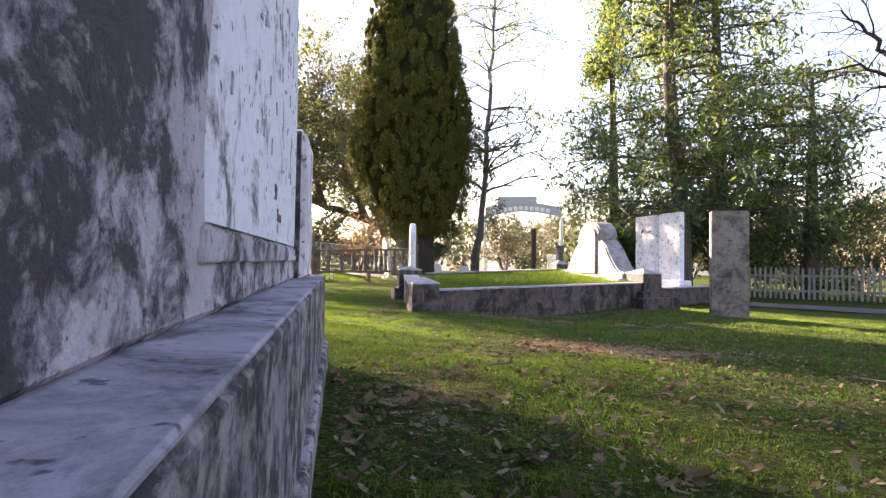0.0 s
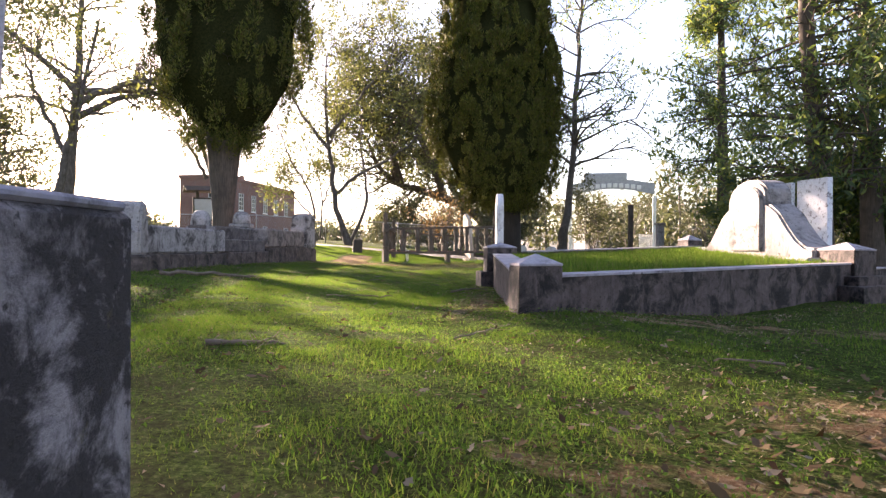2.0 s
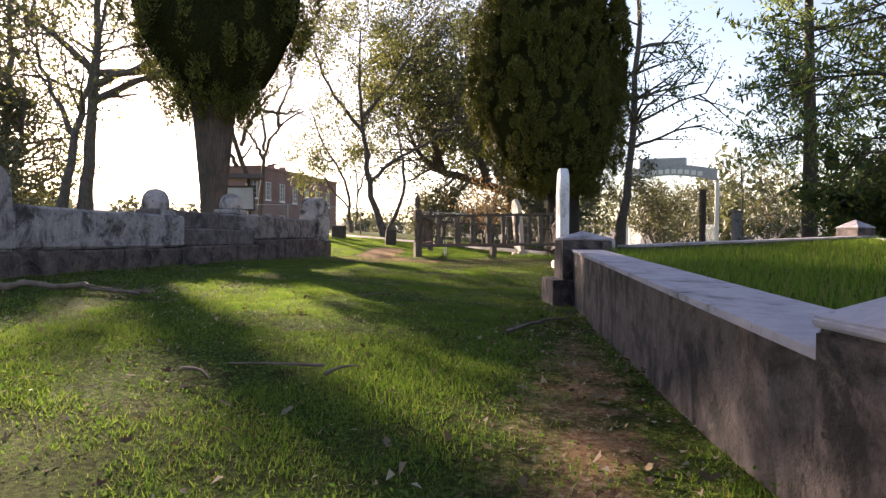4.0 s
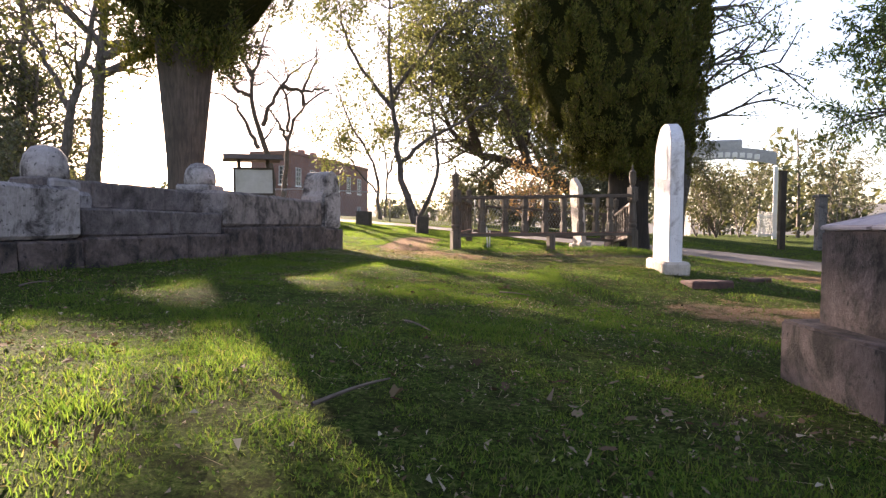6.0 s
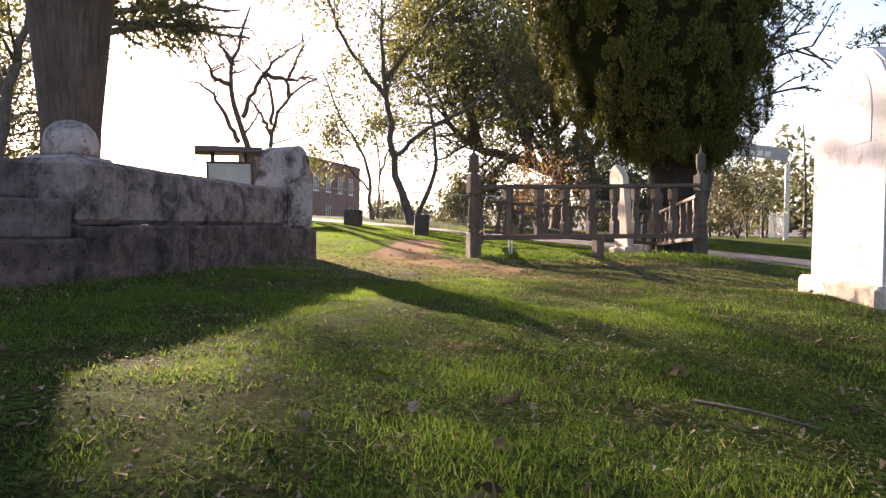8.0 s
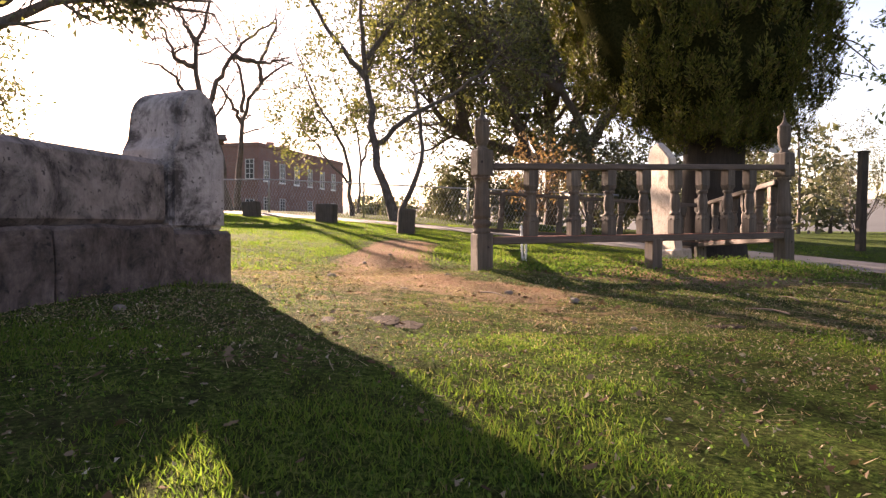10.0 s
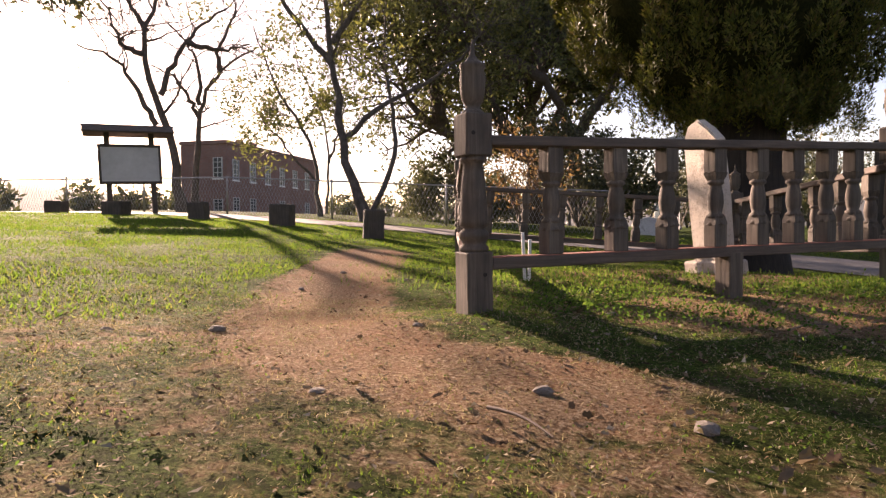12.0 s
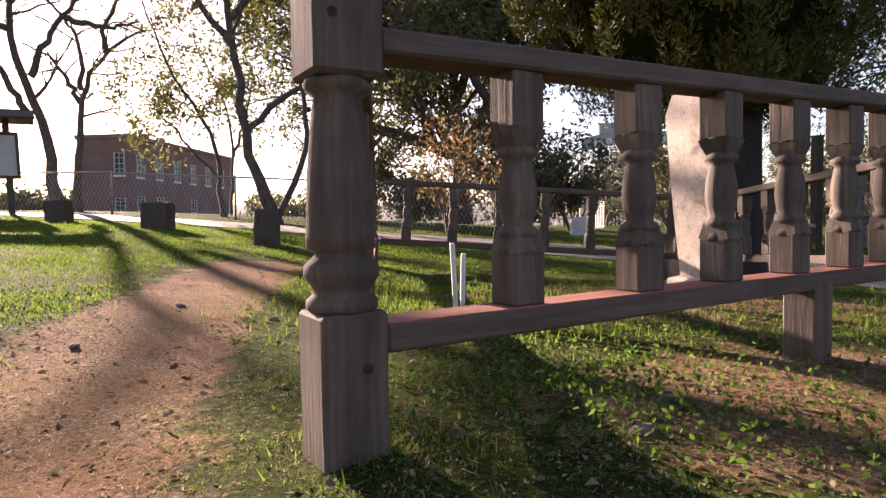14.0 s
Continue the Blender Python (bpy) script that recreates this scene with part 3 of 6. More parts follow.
def coped_plot():
    plot = thing("grave_plot_coping", Matrix.Identity(4), "dark stained stone coping round a raised grassy grave plot", "grave coping")

    def pedestal(c0, sx, sy, z0, z1, peak, dx=AX, dy=AY, steps=()):
        q = [c0, c0 + dx * sx, c0 + dx * sx + dy * sy, c0 + dy * sy]
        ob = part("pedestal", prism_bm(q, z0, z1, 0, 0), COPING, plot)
        part("cap", prism_bm(q, z1 + 0.001, z1 + 0.012, 0.02, peak, 0.003), COPE_TOP, ob, "low pyramid cap, paler than the pedestal")
        for g, h in steps:
            part("step", prism_bm(q, z0 - 0.02, h, g, 0), COPING, ob)

    pedestal(A0, 0.3, 0.27, 0.12, 0.432, 0.05)
    pedestal(PLOT_C - Vector((0.19, 0.17)), 0.33, 0.3, 0.1, 0.54, 0.05, Vector((0.9, 0.43)), AY, ((0.45, 0.3),))
    pedestal(PLOT_B - Vector((0.17, 0.17)), 0.47, 0.43, 0.1, 0.54, 0.06, AX, AY, ((0.5, 0.34), (1.0, 0.27)))
    pedestal(PLOT_D - Vector((0.17, 0.12)), 0.34, 0.31, 0.15, 0.68, 0.07)

    def run(p, q, w, z0, za, zb, name="coping_wall"):
        """A straight length of coping from p to q, w wide to its left, its top rising from za to zb."""
        d = (q - p).normalized()
        n = Vector((-d.y, d.x)) * w
        c = [p, q, q + n, p + n]
        bm = bmesh.new()
        tops = (za, zb, zb, za)
        lo = [bm.verts.new((v.x, v.y, z0)) for v in c]
        hi = [bm.verts.new((v.x, v.y, h)) for v, h in zip(c, tops)]
        bm.faces.new(lo[::-1]), bm.faces.new(hi)
        for k in range(4):
            bm.faces.new((lo[k], lo[(k + 1) % 4], hi[(k + 1) % 4], hi[k]))
        bmesh.ops.recalc_face_normals(bm, faces=bm.faces)
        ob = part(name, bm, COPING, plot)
        bm = bmesh.new()
        e = d * 0.0
        c = [p - n * 0.05 - e, q - n * 0.05 + e, q + n * 1.05 + e, p + n * 1.05 - e]
        lo = [bm.verts.new((v.x, v.y, h + 0.001)) for v, h in zip(c, tops)]
        hi = [bm.verts.new((v.x, v.y, h + 0.014)) for v, h in zip(c, tops)]
        bm.faces.new(lo[::-1]), bm.faces.new(hi)
        for k in range(4):
            bm.faces.new((lo[k], lo[(k + 1) % 4], hi[(k + 1) % 4], hi[k]))
        bmesh.ops.recalc_face_normals(bm, faces=bm.faces)
        part("coping_top", bm, COPE_TOP, ob, "thin paler sheet on top of the coping")

    a1 = A0 + AX * 0.3 + AY * 0.03
    run(a1, PLOT_B + Vector((-0.16, -0.12)), 0.17, 0.05, 0.375, 0.43)
    run(PLOT_C + Vector((-0.13, -0.15)), A0 + AY * 0.27 + AX * 0.03, 0.17, 0.08, 0.47, 0.392)
    run(PLOT_B + Vector((0.1, 0.25)), PLOT_D + Vector((0.06, -0.1)), 0.17, 0.1, 0.46, 0.58)
    run(PLOT_D + Vector((-0.12, 0.05)), PLOT_C + Vector((0.15, 0.08)), 0.17, 0.15, 0.6, 0.5)
    # turf that fills the coping
    n = 26
    vs, fs = [], []
    p00, p10, p01, p11 = A0 + Vector((0.12, 0.32)), PLOT_B + Vector((0.0, 0.05)), PLOT_C + Vector((0.02, 0.06)), PLOT_D + Vector((-0.02, 0.02))
    for j in range(n + 1):
        for i in range(n + 1):
            u, v = i / n, j / n
            p = p00 * (1 - u) * (1 - v) + p10 * u * (1 - v) + p01 * (1 - u) * v + p11 * u * v
            z = 0.36 * (1 - u) * (1 - v) + 0.42 * u * (1 - v) + 0.46 * (1 - u) * v + 0.57 * u * v
            vs.append((p.x, p.y, z + 0.02 * noise.noise((p.x * 2, p.y * 2, 1))))
    for j in range(n):
        for i in range(n):
            q = j * (n + 1) + i
            fs.append((q, q + 1, q + n + 2, q + n + 1))
    me = mesh_of("plot_turf", vs, fs, GROUND, True)
    tagged(new("plot_turf", me), "raised green turf filling the stone coping", "turf", kind="structure")
    return (p00, p10, p01, p11)


plot_quad = coped_plot()


def plot_z(u, v):
    return 0.36 * (1 - u) * (1 - v) + 0.42 * u * (1 - v) + 0.46 * (1 - u) * v + 0.57 * u * v


def rounded(w, z0, z1, rise, n=10):
    """Outline of a slab w wide with a rounded head."""
    pts = [(-w / 2, z0), (w / 2, z0)]
    for k in range(n + 1):
        a = math.pi * k / n
        pts.append((w / 2 * math.cos(a), z1 - rise + rise * math.sin(a)))
    return pts


def shouldered_monument():
    m, length = along((2.36, 7.55), (2.03, 9.75), 0.4)
    t = thing("shouldered_headstone", m @ pose(length / 2, 0, 0), "grey stone family monument with round head and sweeping shoulders", "headstone")
    right = [(1.1, 0.0), (1.1, 0.16), (0.98, 0.17), (0.84, 0.24), (0.7, 0.36), (0.56, 0.5), (0.42, 0.58), (0.36, 0.6), (0.36, 0.7)]
    head = [(0.36 * math.cos(math.pi * k / 12), 0.7 + 0.16 * math.sin(math.pi * k / 12)) for k in range(1, 12)]
    outline = right + head + [(-a, z) for a, z in right[::-1]]
    part("slab", extrude_bm(outline, 0.26, "y", 0.02), MON_STONE, t)
    part("base", box_bm(2.3, 0.42, 0.12, (0, 0, -0.04), 0.02, 0.006, 4, 3), MON_STONE, t)
    part("central_tablet", extrude_bm([(a * 0.86, z * 1.0) for a, z in rounded(0.72, 0.14, 0.8, 0.16)], 0.05, "y", 0.01), MON_STONE, t).matrix_local = pose(0, 0.14, 0)


shouldered_monument()


def slab_stone(name, p, q, z0, z1, thick, mat, label, rise=0.0, base=None, lean=0.0):
    m, w = along(p, q, z0)
    t = thing(name, m @ pose(w / 2, 0, 0, lean), label, "headstone")
    outline = rounded(w, 0, z1 - z0, rise) if rise else [(-w / 2, 0), (w / 2, 0), (w / 2, z1 - z0), (-w / 2, z1 - z0)]
    s = part("tablet", extrude_bm(outline, thick, "y", 0.01), mat, t)
    if base:
        part("base", box_bm(w + base[0], thick + base[1], base[2], (0, 0, -base[2] + base[3]), 0.015, 0.008, 4, len(name)), mat, t, "rough stone base")
    return t, w


# tall rough slab on the lawn
slab_stone("tall_stone_slab", (3.2, 7.3), (3.6, 7.2), 0.0, 1.3, 0.14, BROWN_STONE, "tall plain brown sandstone slab standing upright in grass", 0, (0.1, 0.1, 0.12, 0.06))
# pair of white tablets behind the coped plot
for p, q, z1, th in (((5.93, 16.69), (6.22, 15.91), 2.17, 0.14), ((5.72, 18.05), (6.02, 17.23), 2.2, 0.12)):
    slab_stone("white_tablet", p, q, 0.3, z1, th, MARBLE, "tall white marble tablet standing on low base", 0, (0.25, 0.25, 0.2, 0.08))
# low kerb behind
m_, l_ = along((4.0, 11.0), (6.2, 13.9), 0.0)
kerb = thing("low_grave_kerb", m_, "low dark stone kerb of another grave plot", "grave coping")
part("kerb_stone", box_bm(l_, 0.2, 0.33, (l_ / 2, 0, -0.05), 0.015, 0.006, 6, 4), COPING, kerb)
part("kerb_top", box_bm(l_ + 0.02, 0.24, 0.03, (l_ / 2, 0, 0.281), 0.01), COPE_TOP, kerb)
# lone tablet with rounded head, and its footing stones
tb, tw = slab_stone("round_topped_headstone", (-0.59, 12.14), (-0.66, 12.92), 0.27, 1.5, 0.11, WHITE_STONE, "white marble headstone with rounded head on stone base", 0.3)
part("base", box_bm(0.88, 0.22, 0.13, (0, 0, -0.115), 0.02, 0.01, 4, 5), TAN_STONE, tb, "stained stone base")
part("carved_arch", extrude_bm([(a, z) for a, z in rounded(0.5, 0.72, 1.14, 0.24)], 0.004), WHITE_STONE, tb, "shallow carved arch").matrix_local = pose(0, 0.057, 0)
for x, y, w, d, h, a in ((-0.4, 11.75, 0.34, 0.2, 0.1, 22), (0.05, 12.25, 0.22, 0.14, 0.1, 30)):
    fs_ = thing("footing_brick", pose(x, y, gz(x, y) - 0.068, 0, 0, a), "low dark red brick footing block half sunk in turf", "brick block", "footing blocks")
    part("block", box_bm(w, d, h, (0, 0, 0), 0.012, 0.008, 3, int(x * 10)), BRICK_RED, fs_)


# ---------------------------------------------------------------- stone wall of the left plot
def stone_wall():
    w = thing("stone_plot_wall", Matrix.Identity(4), "low weathered stone wall round a raised family plot", "stone wall")

    def course(p, q, z0, z1, depth, mat, n, rise=0.0, out=0.0, bev=0.014, label=""):
        """n stones from p to q; depth behind the face, out before it."""
        m, length = along(p, q, 0)
        ang = math.degrees(math.atan2(rise, length))
        cuts = np.linspace(0, length, n + 1)
        cuts[1:-1] += rng.uniform(-0.12, 0.12, n - 1)
        for k in range(n):
            a, b = cuts[k], cuts[k + 1]
            ob = part("stone", box_bm(b - a - 0.006, depth + out, z1 - z0, ((a + b) / 2, (depth - out) / 2, 0), bev, 0.008 if z0 > 0.3 else 0.016, 5, k + int(z0 * 50)), mat, w, label)
            ob.matrix_local = m @ pose(0, 0, z0, 0, -ang, 0)

    P1, P2, P3, P4 = (-3.86, 7.45), (-4.08, 9.55), (-4.16, 11.05), (-4.36, 13.22)
    course(P1, P2, 0.1, 0.445, 0.4, WALL_BASE, 4, 0.0, 0.04)
    course(P1, P2, 0.447, 0.735, 0.3, WALL_PALE, 1, 0.01, 0.015, 0.02, "pale plastered wall panel")
    course(P2, P3, 0.05, 0.46, 0.4, WALL_BASE, 3, 0.02, 0.05)
    course((-4.1, 9.56), (-4.18, 11.04), 0.462, 0.635, 0.45, WALL, 2, 0.01, 0.0)
    course((-4.36, 9.54), (-4.44, 11.1), 0.637, 0.815, 0.24, WALL, 3, 0.01)
    course(P3, P4, 0.05, 0.53, 0.4, WALL_BASE, 3, 0.03, 0.05)
    course(P3, P4, 0.537, 0.83, 0.32, WALL_MID, 1, 0.02, 0.0, 0.025)
    # the far return of the plot, and the near one
    course((-6.2, 7.0), P1, 0.15, 0.5, 0.35, WALL_BASE, 3)
    course((-6.2, 7.0), (-3.95, 7.42), 0.502, 0.74, 0.28, WALL, 2)
    course((-4.35, 13.62), (-7.6, 14.3), 0.2, 0.85, 0.3, WALL, 4)
    # corner pier and end pier, with rounded heads
    for p, q, z0, z1, zr, mat, d in (((-3.74, 7.24), (-3.84, 7.53), 0.44, 0.95, 0.15, WALL_PALE, 0.32), ((-4.36, 13.22), (-4.28, 13.54), 0.535, 1.21, 0.16, WALL_PALE, 0.36)):
        m, wd = along(p, q, 0)
        head = [(-wd / 2, z0), (wd / 2, z0), (wd / 2, z1 - 0.3), (wd / 2 - 0.03, z1 - 0.24)]
        head += [((wd / 2 - 0.04) * math.cos(math.pi * k / 10), z1 - zr + zr * math.sin(math.pi * k / 10)) for k in range(11)]
        head += [(-wd / 2 + 0.03, z1 - 0.24), (-wd / 2, z1 - 0.3)]
        part("pier", extrude_bm(head, d, "y", 0.02), mat, w, "pale pier with rounded head").matrix_local = m @ pose(wd / 2, d / 2 - 0.02, 0)
        part("pier_footing", box_bm(wd + 0.05, d + 0.05, 0.5, (wd / 2, d / 2 - 0.02, 0), 0.02, 0.012, 4, 3), WALL_BASE, w, "dark pier footing").matrix_local = m @ pose(0, 0, z0 - 0.502)
    return w


stone_wall()


def domed_stone(x, y, z0, s, k):
    t = thing("domed_headstone", pose(x, y, z0, 0, 0, 8), "small grey headstone of stepped blocks with domed top behind the wall", "headstone", "domed headstones")
    part("base", box_bm(0.4 * s, 0.34 * s, 0.36, (0, 0, 0), 0.025, 0.008, 3, k), MON_STONE, t)
    part("plinth", box_bm(0.31 * s, 0.26 * s, 0.07, (0, 0, 0.36), 0.02, 0.006, 3, k + 1), MON_STONE, t)
    part("dome", lathe_bm([(0.12 * s, 0.43), (0.13 * s, 0.45), (0.128 * s, 0.52), (0.112 * s, 0.58), (0.075 * s, 0.625), (0.03 * s, 0.64)], 18), WALL_PALE, t)


domed_stone(-4.5, 9.7, 0.38, 1.0, 1)
domed_stone(-4.92, 11.75, 0.5, 1.12, 2)


# ---------------------------------------------------------------- turned wooden fence
F_L, F_R, F_BR, F_BL = Vector((-3.19, 15.01)), Vector((-0.74, 16.75)), Vector((-0.95, 19.5)), Vector((-3.92, 19.2))
POST_BASE, POST_TOP = 0.25, 1.0


def newel_mesh():
    s = 0.122
    lower = box_bm(s, s, 0.285, (0, 0, -0.02), 0.006, 0.002, 2, 1)
    turned = lathe_bm([(0.06, 0.262), (0.07, 0.272), (0.07, 0.285), (0.056, 0.295), (0.06, 0.31), (0.073, 0.325), (0.073, 0.345), (0.058, 0.358), (0.05, 0.366), (0.068, 0.375), (0.067, 0.4),
                       (0.062, 0.5), (0.052, 0.6), (0.046, 0.635), (0.062, 0.645), (0.066, 0.655), (0.06, 0.668)], 24)
    upper = box_bm(s * 1.02, s * 1.02, 0.182, (0, 0, 0.664), 0.008, 0.002, 2, 2)
    urn = lathe_bm([(0.055, 0.84), (0.045, 0.856), (0.03, 0.868), (0.034, 0.884), (0.046, 0.9), (0.053, 0.94), (0.055, 0.99), (0.05, 1.03), (0.056, 1.04), (0.056, 1.05), (0.035, 1.062), (0.014, 1.085), (0.008, 1.12), (0.003, 1.155)], 20)
    me = bpy.data.meshes.new("newel")
    bmesh.ops.scale(turned, vec=(0.9, 0.9, 1), verts=turned.verts)
    b = merge(lower, turned, upper, urn)
    b.to_mesh(me)
    b.free()
    me.materials.append(OLD_WOOD)
    return me


def baluster_mesh(h=0.45):
    s = 0.086
    k = h / 0.45
    lo = box_bm(s, s * 0.9, 0.105 * k, (0, 0, 0), 0.004, 0.0015, 2, 3)
    hi = box_bm(s, s * 0.9, 0.11 * k, (0, 0, 0.34 * k), 0.004, 0.0015, 2, 4)
    prof = [(0.046, 0.1), (0.04, 0.118), (0.03, 0.128), (0.043, 0.136), (0.043, 0.146), (0.031, 0.156), (0.036, 0.175), (0.041, 0.205), (0.039, 0.24), (0.031, 0.275), (0.029, 0.283),
            (0.042, 0.291), (0.042, 0.301), (0.03, 0.31), (0.032, 0.325), (0.045, 0.345)]
    mid = lathe_bm([(r, z * k) for r, z in prof], 18)
    for z0, z1 in ((0.3, 0.341), (0.146, 0.104)):
        flare = lathe_bm([(0.036, z0 * k), (0.052, (z0 * 0.4 + z1 * 0.6) * k), (s * 0.69, z1 * k)] if z1 > z0 else [(s * 0.69, z1 * k), (0.044, z0 * k)], 4)
        bmesh.ops.rotate(flare, verts=flare.verts, cent=(0, 0, 0), matrix=Matrix.Rotation(math.pi / 4, 3, "Z"))
        for fc in flare.faces:
            fc.smooth = False
        mid = merge(mid, flare)
    me = bpy.data.meshes.new("baluster")
    b = merge(lo, mid, hi)
    b.to_mesh(me)
    b.free()
    me.materials.append(OLD_WOOD)
    return me


def turned_fence():
    fence = thing("wooden_grave_fence", Matrix.Identity(4), "weathered wooden fence of turned posts and balusters round a grave", "fence")
    newel, bal = newel_mesh(), baluster_mesh()
    zs = {}
    for key, p, sc in (("l", F_L, 1.0), ("r", F_R, 1.17), ("br", F_BR, 1.0), ("bl", F_BL, 1.0)):
        zs[key] = 0.25 if key in "lr" else gz(p.x, p.y) - 0.0
        ob = part("newel_post", newel, None, fence)
        # dark discs on the face stand in for the shade inside bolt holes
        for hx, hz in ((0.02, 0.17), (-0.03, 0.76)):
            part("bolt_hole", lathe_bm([(0.009, 0.0), (0.009, 0.002)], 10), BARK_DARK, ob, "small dark disc for the shade inside a bolt hole").matrix_local = pose(hx, -0.061, hz, 90)
        ob.matrix_local = pose(p.x, p.y, zs[key], 0.6 if key == "l" else -0.8, -0.8, 35 if key in "lr" else 8) @ Matrix.Diagonal((1, 1, sc, 1))

    def side(a, b, za, zb, marks, lower=0.255, upper=0.725, rise=0.0):
        m, length = along(a, b, 0)
        tilt = -math.degrees(math.atan2(zb - za, length))
        m = m @ pose(0, 0, za, 0, tilt, 0)
        top = part("top_rail", box_bm(length - 0.13, 0.1, 0.045, (length / 2, 0, 0), 0.006, 0.003, 4, 1), RAIL_WOOD, fence)
        top.matrix_local = m @ pose(0, 0, upper - 0.002, 0, -math.degrees(math.atan2(rise, length)), 0)
        low = part("bottom_rail", box_bm(length - 0.13, 0.1, 0.05, (length / 2, 0, lower - 0.054), 0.005, 0.002, 4, 2), RAIL_WOOD, fence)
        low.matrix_local = m
        part("rail_face", box_bm(length - 0.14, 0.092, 0.004, (length / 2, 0, lower - 0.0035), 0.001), RED_WOOD, low, "thin red sheet on the upper face of the rail")
        for s in marks:
            ob = part("baluster", bal, None, fence)
            ob.matrix_local = m @ pose(s, rng.uniform(-0.004, 0.004), lower - 0.001, rng.uniform(-0.8, 0.8), rng.uniform(-0.8, 0.8), rng.uniform(-4, 4)) @ Matrix.Diagonal((1, 1, (upper + rise * s / length - lower) / 0.45, 1))
        return m

    m = side(F_L, F_R, 0.25, 0.295, (0.4, 0.77, 1.09, 1.43, 1.745, 2.04, 2.315, 2.575), 0.24, 0.71, 0.085)
    part("support_stub", box_bm(0.1, 0.1, 0.35, (1.53, 0, -0.14), 0.006, 0.003, 3, 5), OLD_WOOD, fence).matrix_local = m
    for a, b, ka, kb, n in ((F_BL, F_L, "bl", "l", 4), (F_BR, F_BL, "br", "bl", 7), (F_R, F_BR, "r", "br", 7)):
        length = (b - a).length
        side(a, b, zs[ka], zs[kb], [length * (k + 0.7) / (n + 0.4) for k in range(n)])


turned_fence()
m_, w_ = along((-1.5, 17.5), (-1.68, 17.9), 0.3)
t_ = thing("leaning_white_stone", m_ @ pose(w_ / 2, 0, 0, -4, 3), "stained pale marble headstone with broken slanting head inside the wooden fence", "headstone")
part("tablet", extrude_bm([(-0.2, 0), (0.2, 0), (0.215, 0.5), (0.21, 1.05), (0.14, 1.16), (0.02, 1.19), (-0.1, 1.1), (-0.2, 1.0), (-0.215, 0.5)], 0.09, "y", 0.012), TAN_STONE, t_)
part("base", box_bm(0.52, 0.22, 0.12, (0, 0, -0.08), 0.015, 0.008, 4, 6), TAN_STONE, t_, "rough stone base")
for k, (x, y) in enumerate(((-3.07, 16.8), (-3.045, 16.812))):
    st = thing("white_stake", pose(x, y, gz(x, y) - 0.05, 2, -3 + 4 * k, 10), "thin white painted marker stake in the grass", "stake", "white stakes")
    part("stake", box_bm(0.022, 0.02, 0.4 - 0.05 * k, (0, 0, 0), 0.003), WHITE_PAINT, st)


# ---------------------------------------------------------------- lane side, notice board, far buildings
def stump(x, y, w, h, a):
    t = thing("timber_bollard", pose(x, y, gz(x, y) - 0.05, 0, rng.uniform(-3, 3), a), "squat dark weathered timber bollard beside the lane", "bollard", "lane bollards")
    part("post", box_bm(w, w * 0.8, h + 0.05, (0, 0, 0), 0.02, 0.012, 3, int(abs(x) * 7)), DARK_WOOD, t)


for x, y, w, h, a in ((-10.15, 23.9, 0.36, 0.36, 10), (-7.62, 22.45, 0.38, 0.38, 5), (-5.5, 21.0, 0.3, 0.42, 20), (-12.9, 24.9, 0.5, 0.3, 0), (-15.9, 26.4, 0.46, 0.32, 8)):
    stump(x, y, w, h, a)


def notice_board():
    m, l = along((-13.45, 25.2), (-12.5, 25.97), gz(-12.8, 25.7) - 0.05)
    t = thing("notice_board", m @ pose(l / 2, 0, 0, 0, -2, 0) @ Matrix.Diagonal((1, 1, 0.93, 1)), "wooden notice board under a small shingled roof beside the lane", "notice board")
    for s in (-0.48, 0.48):
        part("post", box_bm(0.12, 0.12, 2.25, (s, 0, 0), 0.008), DARK_WOOD, t)
    part("panel", box_bm(1.25, 0.05, 0.88, (0, -0.07, 0.9), 0.004), BOARD, t, "pale blank panel")
    for z in (0.83, 1.78):
        part("panel_rail", box_bm(1.36, 0.09, 0.07, (0, -0.07, z), 0.005), DARK_WOOD, t)
    for s in (-0.65, 0.65):
        part("panel_stile", box_bm(0.06, 0.09, 0.9, (s, -0.07, 0.89), 0.005), DARK_WOOD, t)
    for s in (-1, 1):
        b = box_bm(1.95, 0.5, 0.035, (0, 0, 0), 0.005)
        part("roof_side", b, RAIL_WOOD, t, "shingled roof slope").matrix_local = pose(0, s * 0.2, 2.2, -s * 24, 0, 0)
        one = box_bm(0.19, 0.16, 0.02, (0, 0, 0), 0.003)
        one_me = bpy.data.meshes.new("shingle")
        one.to_mesh(one_me)
        one.free()
        one_me.materials.append(RAIL_WOOD)
        for k in range(4):
            for j in range(10):
                part("shingle", one_me, None, t).matrix_local = pose(0, s * 0.2, 2.2, -s * 24, 0, 0) @ pose(-0.877 + 0.195 * j, -0.18 + 0.12 * k, 0.036 + 0.004 * k, 0, rng.uniform(-2, 2), rng.uniform(-3, 3))
    part("ridge", box_bm(2.0, 0.08, 0.05, (0, 0, 2.31), 0.008), RAIL_WOOD, t)


notice_board()


